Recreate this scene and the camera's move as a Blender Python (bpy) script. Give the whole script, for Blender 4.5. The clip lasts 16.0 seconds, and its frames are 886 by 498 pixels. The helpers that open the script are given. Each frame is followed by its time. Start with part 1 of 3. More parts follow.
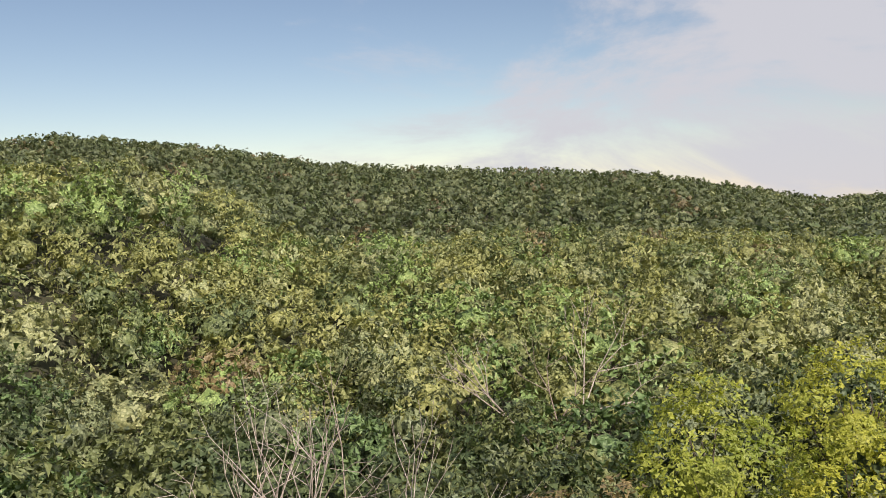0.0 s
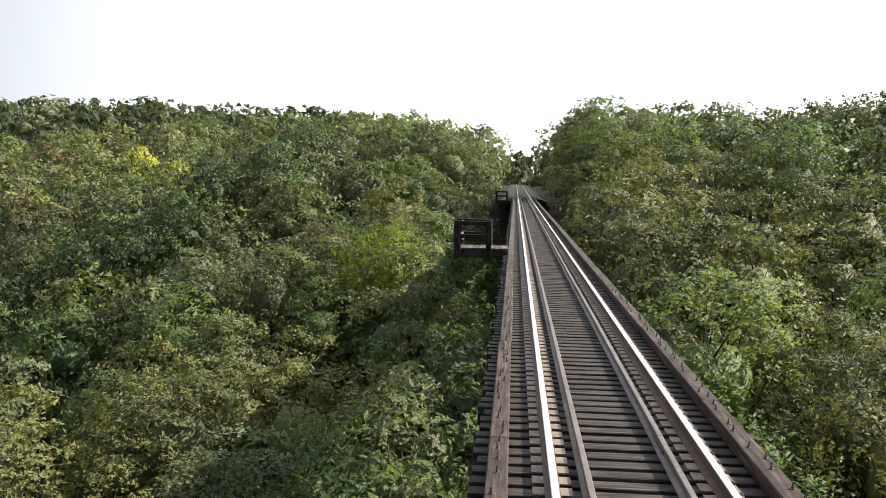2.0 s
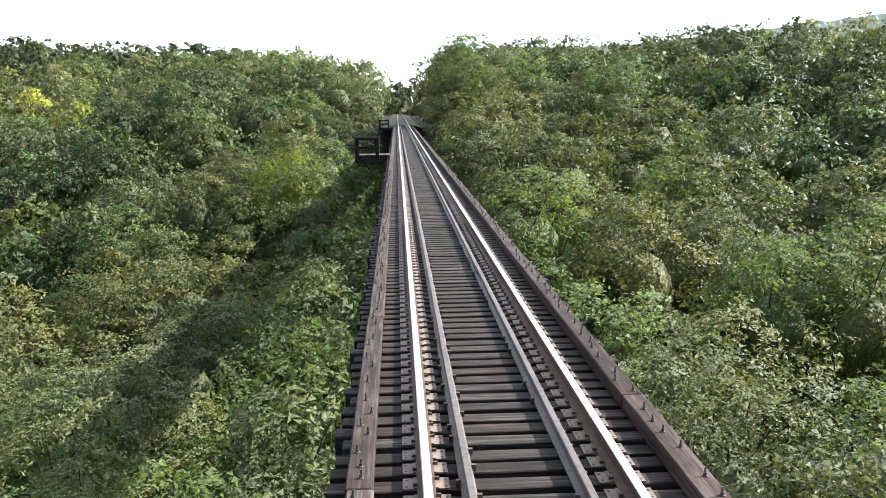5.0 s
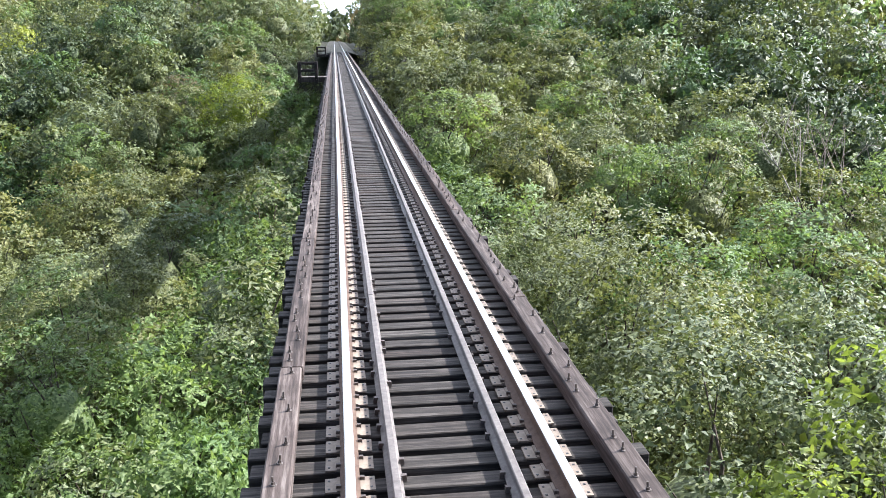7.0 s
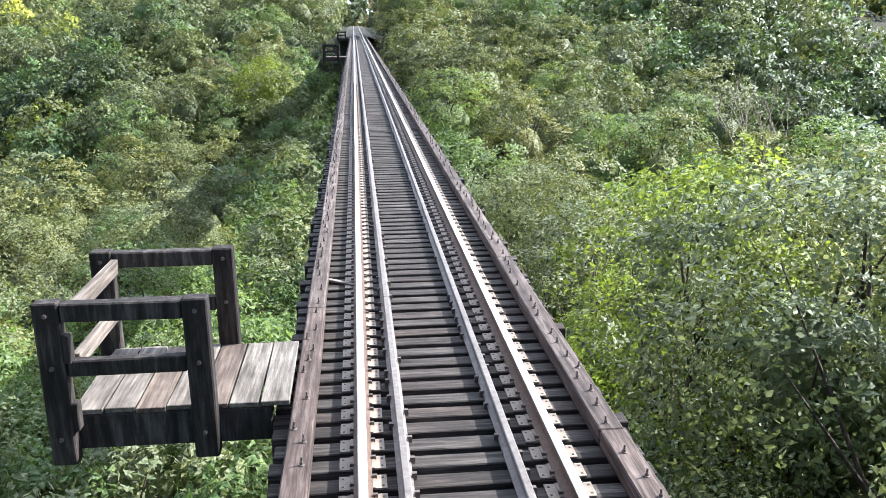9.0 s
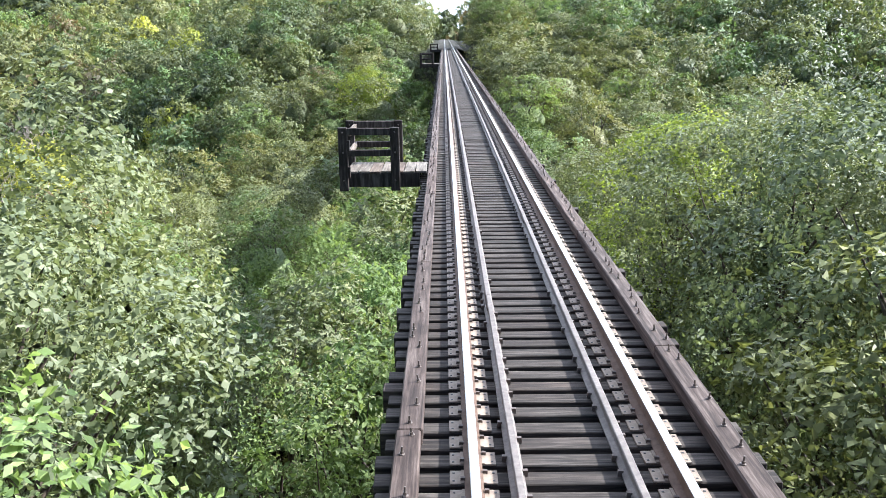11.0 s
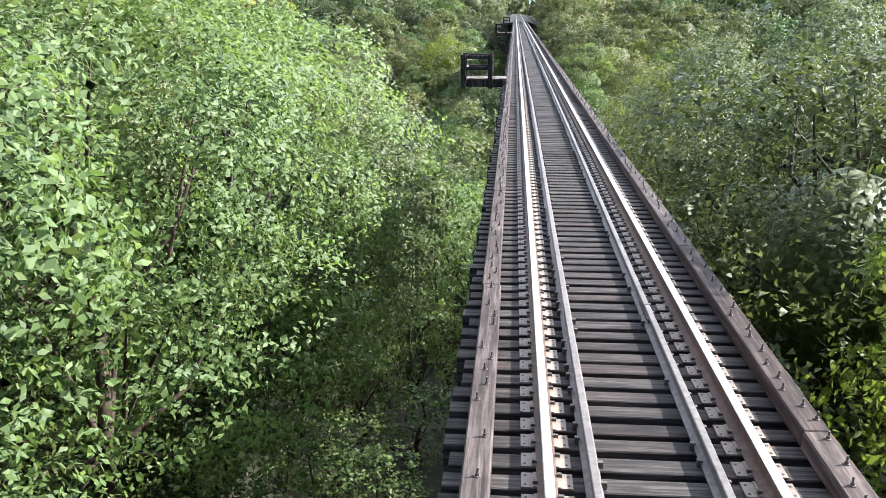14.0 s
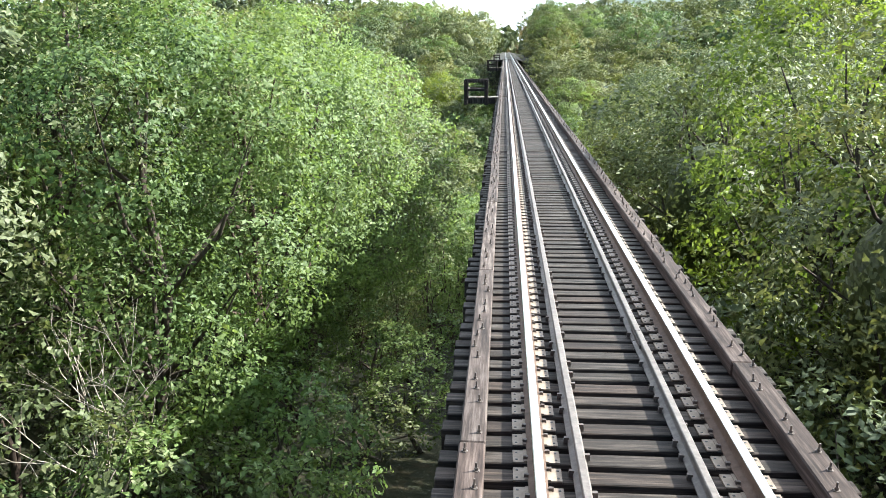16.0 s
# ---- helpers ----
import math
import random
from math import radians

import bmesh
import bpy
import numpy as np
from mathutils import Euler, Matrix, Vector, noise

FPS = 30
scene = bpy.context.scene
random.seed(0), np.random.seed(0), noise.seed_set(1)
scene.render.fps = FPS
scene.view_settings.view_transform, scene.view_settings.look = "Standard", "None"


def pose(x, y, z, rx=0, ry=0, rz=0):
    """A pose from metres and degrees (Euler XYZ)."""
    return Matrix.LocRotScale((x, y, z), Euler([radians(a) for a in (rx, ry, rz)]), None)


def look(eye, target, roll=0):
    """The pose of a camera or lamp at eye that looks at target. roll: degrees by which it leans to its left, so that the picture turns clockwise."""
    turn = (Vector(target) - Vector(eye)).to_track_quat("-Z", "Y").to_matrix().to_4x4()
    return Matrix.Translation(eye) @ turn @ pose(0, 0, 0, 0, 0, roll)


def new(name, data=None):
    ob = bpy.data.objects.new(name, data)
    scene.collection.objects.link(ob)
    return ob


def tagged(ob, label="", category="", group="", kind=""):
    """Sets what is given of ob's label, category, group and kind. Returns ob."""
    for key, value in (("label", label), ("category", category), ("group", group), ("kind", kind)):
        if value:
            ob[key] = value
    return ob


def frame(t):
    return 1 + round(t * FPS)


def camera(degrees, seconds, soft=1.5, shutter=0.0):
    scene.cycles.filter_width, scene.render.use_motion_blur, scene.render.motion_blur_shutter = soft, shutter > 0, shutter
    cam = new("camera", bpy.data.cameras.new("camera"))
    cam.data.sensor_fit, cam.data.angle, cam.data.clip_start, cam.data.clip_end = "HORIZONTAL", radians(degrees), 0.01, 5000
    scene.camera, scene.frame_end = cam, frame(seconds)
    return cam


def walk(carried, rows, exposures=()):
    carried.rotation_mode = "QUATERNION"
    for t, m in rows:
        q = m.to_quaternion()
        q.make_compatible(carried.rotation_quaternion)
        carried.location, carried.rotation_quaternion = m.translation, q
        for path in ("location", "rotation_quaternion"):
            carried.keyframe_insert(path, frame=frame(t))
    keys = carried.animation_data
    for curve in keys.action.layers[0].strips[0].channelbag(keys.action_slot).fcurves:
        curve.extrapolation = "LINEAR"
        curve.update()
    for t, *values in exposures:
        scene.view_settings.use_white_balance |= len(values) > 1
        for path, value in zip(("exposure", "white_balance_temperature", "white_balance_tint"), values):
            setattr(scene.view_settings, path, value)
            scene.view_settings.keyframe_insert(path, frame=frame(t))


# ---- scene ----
LENS = 55.7
cam = camera(LENS, 16.0, soft=0.4)
# seconds, x, y, z, yaw, pitch, roll
PATH = [
    (0, -1.40, 13.44, 2.71, 89.99, -3.57, 2.14),
    (0.3, -1.36, 11.70, 2.71, 77.00, -4.51, 1.29),
    (0.5, -1.33, 10.54, 2.71, 63.25, -5.15, -0.01),
    (0.8, -1.29, 8.79, 2.70, 42.16, -5.61, -0.10),
    (1, -1.26, 7.63, 2.70, 31.07, -5.76, 0.22),
    (1.2, -1.24, 6.47, 2.69, 23.78, -5.76, 0.58),
    (1.5, -1.19, 4.73, 2.65, 14.51, -4.93, -0.85),
    (2, -1.15, 1.82, 2.61, 4.92, -5.01, -1.00),
    (2.5, -1.10, -1.09, 2.60, 1.19, -5.35, -0.86),
    (3, -1.06, -4.00, 2.62, 0.05, -6.97, -0.73),
    (5.5, -0.87, -18.59, 2.72, -4.43, -10.90, 0.84),
    (6, -0.82, -21.51, 2.78, -5.85, -12.52, 0.61),
    (6.5, -0.78, -24.45, 2.85, -6.57, -12.95, 0.18),
    (7, -0.76, -27.39, 2.95, -7.18, -14.48, 0.14),
    (7.5, -0.73, -30.35, 3.05, -6.93, -15.40, -0.41),
    (8, -0.71, -33.33, 3.11, -6.76, -15.22, -0.41),
    (8.5, -0.71, -36.32, 3.14, -6.38, -15.07, -0.12),
    (9, -0.71, -39.32, 3.17, -5.88, -15.50, 0.33),
    (11.5, -1.00, -54.41, 3.01, 1.67, -14.45, 0.13),
    (12, -1.02, -57.41, 2.97, 2.90, -15.10, -0.29),
    (12.5, -1.03, -60.42, 2.94, 3.43, -15.98, -0.41),
    (13, -1.03, -63.42, 2.96, 3.67, -16.14, -0.01),
    (13.5, -1.03, -66.41, 2.98, 4.65, -16.41, -0.10),
    (14, -1.04, -69.41, 2.99, 4.74, -16.14, 0.10),
    (14.5, -1.04, -72.40, 2.98, 4.43, -16.54, 0.35),
    (15, -1.05, -75.38, 2.96, 4.09, -15.96, 0.35),
    (15.5, -1.05, -78.36, 2.94, 3.79, -14.80, 0.49),
    (16, -1.03, -81.34, 2.89, 4.10, -13.64, 0.25),
]
walk(cam, [(t, pose(x, y, z, 90 + p, r, a)) for t, x, y, z, a, p, r in PATH],
     exposures=[(0, 0.42, 6750, 16), (0.5, 0.25, 6720, 14), (1.5, 0.52, 6650, 11), (2.5, 0.42, 6500, 9), (5.5, 0.92, 5880, 10), (7.5, 1.36, 5620, 11), (9, 1.45, 5620, 9), (12.5, 1.42, 5620, 11), (14, 1.38, 5650, 10), (16, 1.5, 5900, 3)])

# ---- light: hazy sky with broken cloud, one low warm sun ahead and to the right of the track ----
SUN = Vector((1.25, 0.38, 1.0)).normalized()
world = bpy.data.worlds.new("sky")
scene.world = world
world.use_nodes = True
wn, wl = world.node_tree.nodes, world.node_tree.links
wn.clear()


def wnode(kind, **inputs):
    n = wn.new(kind)
    for k, v in inputs.items():
        n.inputs[k].default_value = v
    return n


sky = wn.new("ShaderNodeTexSky")
sky.sky_type, sky.sun_disc = "NISHITA", False
sky.sun_elevation, sky.sun_rotation = math.asin(SUN.z), math.atan2(SUN.x, SUN.y)
sky.air_density, sky.dust_density = 1.0, 0.0
sky_bg = wnode("ShaderNodeBackground", Strength=0.068)
wl.new(sky.outputs[0], sky_bg.inputs[0])
coord = wn.new("ShaderNodeTexCoord")
stretch = wn.new("ShaderNodeMapping")
stretch.inputs["Scale"].default_value = (1.0, 1.0, 2.6)
wl.new(coord.outputs["Generated"], stretch.inputs[0])
puff = wnode("ShaderNodeTexNoise", Scale=2.6, Detail=12.0, Roughness=0.62, Distortion=0.5)
wl.new(stretch.outputs[0], puff.inputs[0])
# cloud thickens from the clear western sky towards the sun's side
side = wn.new("ShaderNodeVectorMath")
side.operation = "DOT_PRODUCT"
side.inputs[1].default_value = (0.55, 0.83, 0.0)
wl.new(coord.outputs["Generated"], side.inputs[0])
mix = wn.new("ShaderNodeMath")
mix.operation = "MULTIPLY_ADD"
mix.inputs[1].default_value = 0.62
wl.new(side.outputs["Value"], mix.inputs[0])
wl.new(puff.outputs[0], mix.inputs[2])
cover = wn.new("ShaderNodeMapRange")
cover.interpolation_type = "SMOOTHSTEP"
cover.inputs["From Min"].default_value, cover.inputs["From Max"].default_value = 0.17, 0.40
cover.inputs["To Max"].default_value = 0.94
wl.new(mix.outputs[0], cover.inputs[0])
glow = wn.new("ShaderNodeMapRange")
glow.interpolation_type = "SMOOTHSTEP"
glow.inputs["From Min"].default_value, glow.inputs["From Max"].default_value = 0.22, 1.15
glow.inputs["To Min"].default_value, glow.inputs["To Max"].default_value = 0.52, 2.2
wl.new(side.outputs["Value"], glow.inputs[0])
cloud = wn.new("ShaderNodeBackground")
cloud.inputs[0].default_value = (0.88, 0.925, 1.0, 1)
wl.new(glow.outputs[0], cloud.inputs[1])
blend = wn.new("ShaderNodeMixShader")
wl.new(cover.outputs[0], blend.inputs[0])
wl.new(sky_bg.outputs[0], blend.inputs[1])
wl.new(cloud.outputs[0], blend.inputs[2])
wl.new(blend.outputs[0], wn.new("ShaderNodeOutputWorld").inputs[0])

sun = new("sun", bpy.data.lights.new("sun", "SUN"))
sun.data.energy, sun.data.angle, sun.data.color = 5.0, radians(0.6), (1.0, 0.93, 0.80)
sun.matrix_world = look(SUN * 50, (0, 0, 0))


# ---- materials ----
def material(name):
    m = bpy.data.materials.new(name)
    m.use_nodes = True
    t = m.node_tree
    return m, t, t.nodes["Principled BSDF"]


def add(tree, kind, **inputs):
    n = tree.nodes.new(kind)
    for k, v in inputs.items():
        n.inputs[k].default_value = v
    return n


def ramp(tree, source, stops):
    r = tree.nodes.new("ShaderNodeValToRGB")
    while len(r.color_ramp.elements) < len(stops):
        r.color_ramp.elements.new(0.5)
    for e, (p, c) in zip(r.color_ramp.elements, stops):
        e.position, e.color = p, (*c, 1)
    tree.links.new(source, r.inputs[0])
    return r.outputs[0]


def mixed(tree, mode, fac, a, b):
    n = tree.nodes.new("ShaderNodeMix")
    n.data_type, n.blend_type = "RGBA", mode
    if isinstance(fac, float):
        n.inputs[0].default_value = fac
    else:
        tree.links.new(fac, n.inputs[0])
    for s, v in ((6, a), (7, b)):
        if isinstance(v, tuple):
            n.inputs[s].default_value = (*v, 1)
        else:
            tree.links.new(v, n.inputs[s])
    return n.outputs[2]


def ranged(tree, source, a, b, lo, hi):
    n = tree.nodes.new("ShaderNodeMapRange")
    for k, v in (("From Min", a), ("From Max", b), ("To Min", lo), ("To Max", hi)):
        n.inputs[k].default_value = v
    tree.links.new(source, n.inputs[0])
    return n.outputs[0]


def wood(name, dark, mid, light, along, rough=0.85):
    """Weathered timber: long grain, checks, blotches; every piece a little different."""
    m, t, b = material(name)
    co = t.nodes.new("ShaderNodeTexCoord")
    info = t.nodes.new("ShaderNodeObjectInfo")
    shift = t.nodes.new("ShaderNodeVectorMath")
    shift.operation = "MULTIPLY_ADD"
    shift.inputs[1].default_value = (1, 1, 1)
    t.links.new(co.outputs["Object"], shift.inputs[0])
    big = add(t, "ShaderNodeMath")
    big.operation = "MULTIPLY"
    big.inputs[1].default_value = 37.0
    t.links.new(info.outputs["Random"], big.inputs[0])
    t.links.new(big.outputs[0], shift.inputs[2])
    mp = t.nodes.new("ShaderNodeMapping")
    mp.inputs["Scale"].default_value = along
    t.links.new(shift.outputs[0], mp.inputs[0])
    grain = add(t, "ShaderNodeTexNoise", Scale=1.0, Detail=8.0, Roughness=0.68)
    t.links.new(mp.outputs[0], grain.inputs[0])
    blot = add(t, "ShaderNodeTexNoise", Scale=2.3, Detail=4.0, Roughness=0.6)
    t.links.new(shift.outputs[0], blot.inputs[0])
    col = ramp(t, grain.outputs[0], [(0.34, dark), (0.50, mid), (0.66, light)])
    tone = ramp(t, blot.outputs[0], [(0.3, (0.55, 0.5, 0.48)), (0.7, (1.15, 1.12, 1.1))])
    col = mixed(t, "MULTIPLY", 0.8, col, tone)
    each = ramp(t, info.outputs["Random"], [(0.0, (0.58, 0.46, 0.42)), (0.3, (1.0, 0.97, 0.95)), (0.5, (0.74, 0.66, 0.62)), (0.75, (1.15, 1.12, 1.1)), (0.9, (0.9, 0.72, 0.64)), (1.0, (1.45, 1.45, 1.42))])
    col = mixed(t, "MULTIPLY", 0.9, col, each)
    t.links.new(col, b.inputs["Base Color"])
    b.inputs["Roughness"].default_value = rough
    b.inputs["Specular IOR Level"].default_value = 0.35
    bp = add(t, "ShaderNodeBump", Strength=0.8, Distance=0.006)
    t.links.new(grain.outputs[0], bp.inputs["Height"])
    t.links.new(bp.outputs[0], b.inputs["Normal"])
    return m


def metal(name, rust_a, rust_b, metallic, r_lo, r_hi, scale=14.0):
    m, t, b = material(name)
    co = t.nodes.new("ShaderNodeTexCoord")
    a = add(t, "ShaderNodeTexNoise", Scale=scale, Detail=8.0, Roughness=0.7)
    c = add(t, "ShaderNodeTexNoise", Scale=1.3, Detail=3.0)
    for n in (a, c):
        t.links.new(co.outputs["Object"], n.inputs[0])
    col = ramp(t, a.outputs[0], [(0.35, rust_a), (0.65, rust_b)])
    col = mixed(t, "MULTIPLY", 0.7, col, ramp(t, c.outputs[0], [(0.3, (0.65, 0.62, 0.6)), (0.7, (1.15, 1.15, 1.15))]))
    t.links.new(col, b.inputs["Base Color"])
    t.links.new(ranged(t, a.outputs[0], 0.3, 0.7, r_lo, r_hi), b.inputs["Roughness"])
    b.inputs["Metallic"].default_value = metallic
    bp = add(t, "ShaderNodeBump", Strength=0.35, Distance=0.003)
    t.links.new(a.outputs[0], bp.inputs["Height"])
    t.links.new(bp.outputs[0], b.inputs["Normal"])
    return m


def foliage(name, tones, patch=0.11, through_light=0.30, leaf_size=0.10):
    """Broad leaves: each leaf its own tone, drifting from tree to tree; light passes through the blade."""
    m, t, b = material(name)
    geo = t.nodes.new("ShaderNodeNewGeometry")
    info = t.nodes.new("ShaderNodeObjectInfo")
    cell = add(t, "ShaderNodeTexVoronoi", Scale=1.0 / leaf_size)
    t.links.new(geo.outputs["Position"], cell.inputs["Vector"])
    pick = t.nodes.new("ShaderNodeSeparateColor")
    t.links.new(cell.outputs["Color"], pick.inputs[0])
    both = t.nodes.new("ShaderNodeMath")
    both.operation = "MULTIPLY_ADD"
    both.inputs[1].default_value = 0.8
    t.links.new(pick.outputs[0], both.inputs[0])
    some = t.nodes.new("ShaderNodeMath")
    some.operation = "MULTIPLY"
    some.inputs[1].default_value = 0.2
    t.links.new(geo.outputs["Random Per Island"], some.inputs[0])
    t.links.new(some.outputs[0], both.inputs[2])
    leaf = ramp(t, both.outputs[0], tones)
    # every small leaf faces its own way
    off = t.nodes.new("ShaderNodeVectorMath")
    off.operation = "SUBTRACT"
    off.inputs[1].default_value = (0.5, 0.5, 0.38)
    t.links.new(cell.outputs["Color"], off.inputs[0])
    tip = t.nodes.new("ShaderNodeVectorMath")
    tip.operation = "MULTIPLY_ADD"
    tip.inputs[1].default_value = (0.7, 0.7, 0.7)
    t.links.new(off.outputs[0], tip.inputs[0])
    t.links.new(geo.outputs["Normal"], tip.inputs[2])
    unit = t.nodes.new("ShaderNodeVectorMath")
    unit.operation = "NORMALIZE"
    t.links.new(tip.outputs[0], unit.inputs[0])
    t.links.new(unit.outputs[0], b.inputs["Normal"])
    area = add(t, "ShaderNodeTexNoise", Scale=patch, Detail=2.0, Roughness=0.6)
    t.links.new(geo.outputs["Position"], area.inputs[0])
    drift = ramp(t, area.outputs[0], [(0.30, (0.58, 0.68, 0.64)), (0.46, (1.0, 1.0, 1.0)), (0.58, (1.12, 1.09, 0.95)), (0.72, (1.18, 1.25, 1.28))])
    col = mixed(t, "MULTIPLY", 0.9, leaf, drift)
    own = ramp(t, info.outputs["Random"], [(0.0, (0.62, 0.74, 0.78)), (0.25, (1.0, 1.0, 1.0)), (0.45, (0.78, 0.84, 0.8)), (0.6, (1.15, 1.1, 0.9)), (0.8, (0.8, 0.9, 0.85)), (1.0, (1.3, 1.3, 1.25))])
    col = mixed(t, "MULTIPLY", 0.8, col, own)
    t.links.new(col, b.inputs["Base Color"])
    b.inputs["Roughness"].default_value = 0.52
    b.inputs["Specular IOR Level"].default_value = 0.38
    tl = t.nodes.new("ShaderNodeBsdfTranslucent")
    warm = mixed(t, "MULTIPLY", 1.0, col, (1.38, 1.36, 0.9))
    t.links.new(warm, tl.inputs[0])
    mx = t.nodes.new("ShaderNodeMixShader")
    mx.inputs[0].default_value = through_light
    t.links.new(b.outputs[0], mx.inputs[1])
    t.links.new(tl.outputs[0], mx.inputs[2])
    t.links.new(mx.outputs[0], t.nodes["Material Output"].inputs[0])
    return m


def earth(name, stops, scale, bump):
    m, t, b = material(name)
    geo = t.nodes.new("ShaderNodeNewGeometry")
    a = add(t, "ShaderNodeTexNoise", Scale=scale, Detail=9.0, Roughness=0.7)
    c = add(t, "ShaderNodeTexNoise", Scale=scale * 0.06, Detail=4.0)
    for n in (a, c):
        t.links.new(geo.outputs["Position"], n.inputs[0])
    col = ramp(t, a.outputs[0], stops)
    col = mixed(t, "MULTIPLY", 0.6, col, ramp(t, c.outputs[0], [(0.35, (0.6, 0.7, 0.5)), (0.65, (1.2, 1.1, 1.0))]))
    t.links.new(col, b.inputs["Base Color"])
    b.inputs["Roughness"].default_value = 0.95
    bp = add(t, "ShaderNodeBump", Strength=0.9, Distance=bump)
    t.links.new(a.outputs[0], bp.inputs["Height"])
    t.links.new(bp.outputs[0], b.inputs["Normal"])
    return m


M_TIE = wood("tie_wood", (0.010, 0.009, 0.008), (0.048, 0.041, 0.037), (0.135, 0.121, 0.111), (1.6, 26, 26))
M_TIMBER = wood("guard_timber_wood", (0.028, 0.021, 0.019), (0.084, 0.064, 0.058), (0.19, 0.162, 0.15), (24, 1.3, 24))
M_DECK = wood("plank_wood", (0.075, 0.067, 0.058), (0.19, 0.174, 0.155), (0.35, 0.325, 0.29), (22, 1.5, 22))
M_POST = wood("creosoted_wood", (0.012, 0.010, 0.009), (0.035, 0.030, 0.028), (0.11, 0.10, 0.095), (14, 14, 1.6))
M_RAIL_TOP = metal("polished_rail_head", (0.72, 0.70, 0.68), (0.90, 0.89, 0.87), 1.0, 0.30, 0.44, 30)
M_RAIL = metal("rusted_rail_web", (0.10, 0.055, 0.035), (0.21, 0.14, 0.105), 0.25, 0.6, 0.85)
M_GUARD = metal("worn_guard_rail", (0.13, 0.105, 0.095), (0.27, 0.235, 0.215), 0.3, 0.5, 0.75)
M_PLATE = metal("tie_plate_rust", (0.22, 0.165, 0.125), (0.40, 0.33, 0.27), 0.15, 0.6, 0.85)
M_IRON = metal("bolt_iron", (0.10, 0.075, 0.065), (0.26, 0.22, 0.20), 0.5, 0.5, 0.7)
M_GIRDER = metal("girder_steel", (0.03, 0.026, 0.024), (0.07, 0.055, 0.048), 0.3, 0.6, 0.8, 3.0)
OAK = [(0.0, (0.078, 0.094, 0.040)), (0.35, (0.140, 0.163, 0.074)), (0.7, (0.220, 0.240, 0.122)), (1.0, (0.33, 0.34, 0.195))]
OLIVE = [(0.0, (0.078, 0.088, 0.030)), (0.35, (0.142, 0.152, 0.056)), (0.7, (0.215, 0.225, 0.092)), (1.0, (0.32, 0.32, 0.15))]
GREEN = [(0.0, (0.070, 0.108, 0.034)), (0.4, (0.135, 0.195, 0.068)), (0.75, (0.205, 0.272, 0.106)), (1.0, (0.31, 0.37, 0.17))]
LIME = [(0.0, (0.11, 0.15, 0.025)), (0.5, (0.21, 0.26, 0.045)), (1.0, (0.34, 0.39, 0.09))]
RIDGE = [(0.0, (0.075, 0.090, 0.042)), (0.5, (0.115, 0.132, 0.064)), (1.0, (0.165, 0.185, 0.095))]
GOLD = [(0.0, (0.22, 0.24, 0.035)), (0.5, (0.37, 0.38, 0.06)), (1.0, (0.52, 0.50, 0.12))]
RUST = [(0.0, (0.12, 0.09, 0.05)), (0.5, (0.19, 0.15, 0.085)), (1.0, (0.26, 0.21, 0.13))]
M_OLIVE = foliage("olive_oak_leaves", OLIVE)
M_LIME = foliage("lime_leaves", LIME, through_light=0.44)
M_LEAF, M_FRESH = foliage("oak_leaves", OAK), foliage("fresh_leaves", GREEN, through_light=0.42)
M_YELLOW, M_RUSSET = foliage("yellowing_leaves", GOLD, through_light=0.42), foliage("russet_leaves", RUST)
SAGE = [(0.0, (0.10, 0.115, 0.055)), (0.5, (0.19, 0.205, 0.105)), (1.0, (0.33, 0.34, 0.19))]
DEEP = [(0.0, (0.045, 0.062, 0.026)), (0.5, (0.09, 0.115, 0.05)), (1.0, (0.17, 0.20, 0.09))]
WOODS = [foliage("woodland_oak", OLIVE, leaf_size=0.20), foliage("woodland_green", GREEN, leaf_size=0.20),
         foliage("woodland_sage", SAGE, leaf_size=0.20), foliage("woodland_deep", DEEP, leaf_size=0.20),
         foliage("woodland_gold", GOLD, leaf_size=0.20), foliage("woodland_russet", RUST, leaf_size=0.20)]
HILLS = [foliage("hillside_oak", RIDGE, 0.12, leaf_size=0.55), foliage("hillside_green", RIDGE, 0.2, leaf_size=0.55),
         foliage("hillside_sage", SAGE, 0.12, leaf_size=0.55), foliage("hillside_deep", DEEP, 0.12, leaf_size=0.55),
         foliage("hillside_olive", RIDGE, 0.10, leaf_size=0.7), foliage("hillside_russet", RUST, 0.12, leaf_size=0.55)]
M_BARK = wood("bark", (0.035, 0.028, 0.022), (0.09, 0.075, 0.062), (0.19, 0.17, 0.15), (9, 9, 2.0))
M_DEAD = wood("bleached_bark", (0.22, 0.20, 0.18), (0.36, 0.33, 0.30), (0.52, 0.49, 0.45), (9, 9, 2.0))
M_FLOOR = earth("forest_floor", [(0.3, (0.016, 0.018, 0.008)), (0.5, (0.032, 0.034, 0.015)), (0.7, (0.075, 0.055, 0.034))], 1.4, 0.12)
# distance haze painted into the base: paler and bluer than the leaves nearby
M_FAR = earth("hazed_far_ridge", [(0.3, (0.10, 0.14, 0.15)), (0.5, (0.14, 0.18, 0.18)), (0.7, (0.18, 0.22, 0.21))], 0.05, 3.0)
M_BALLAST = earth("ballast_stone", [(0.3, (0.05, 0.045, 0.042)), (0.5, (0.12, 0.11, 0.10)), (0.7, (0.24, 0.225, 0.21))], 16.0, 0.04)


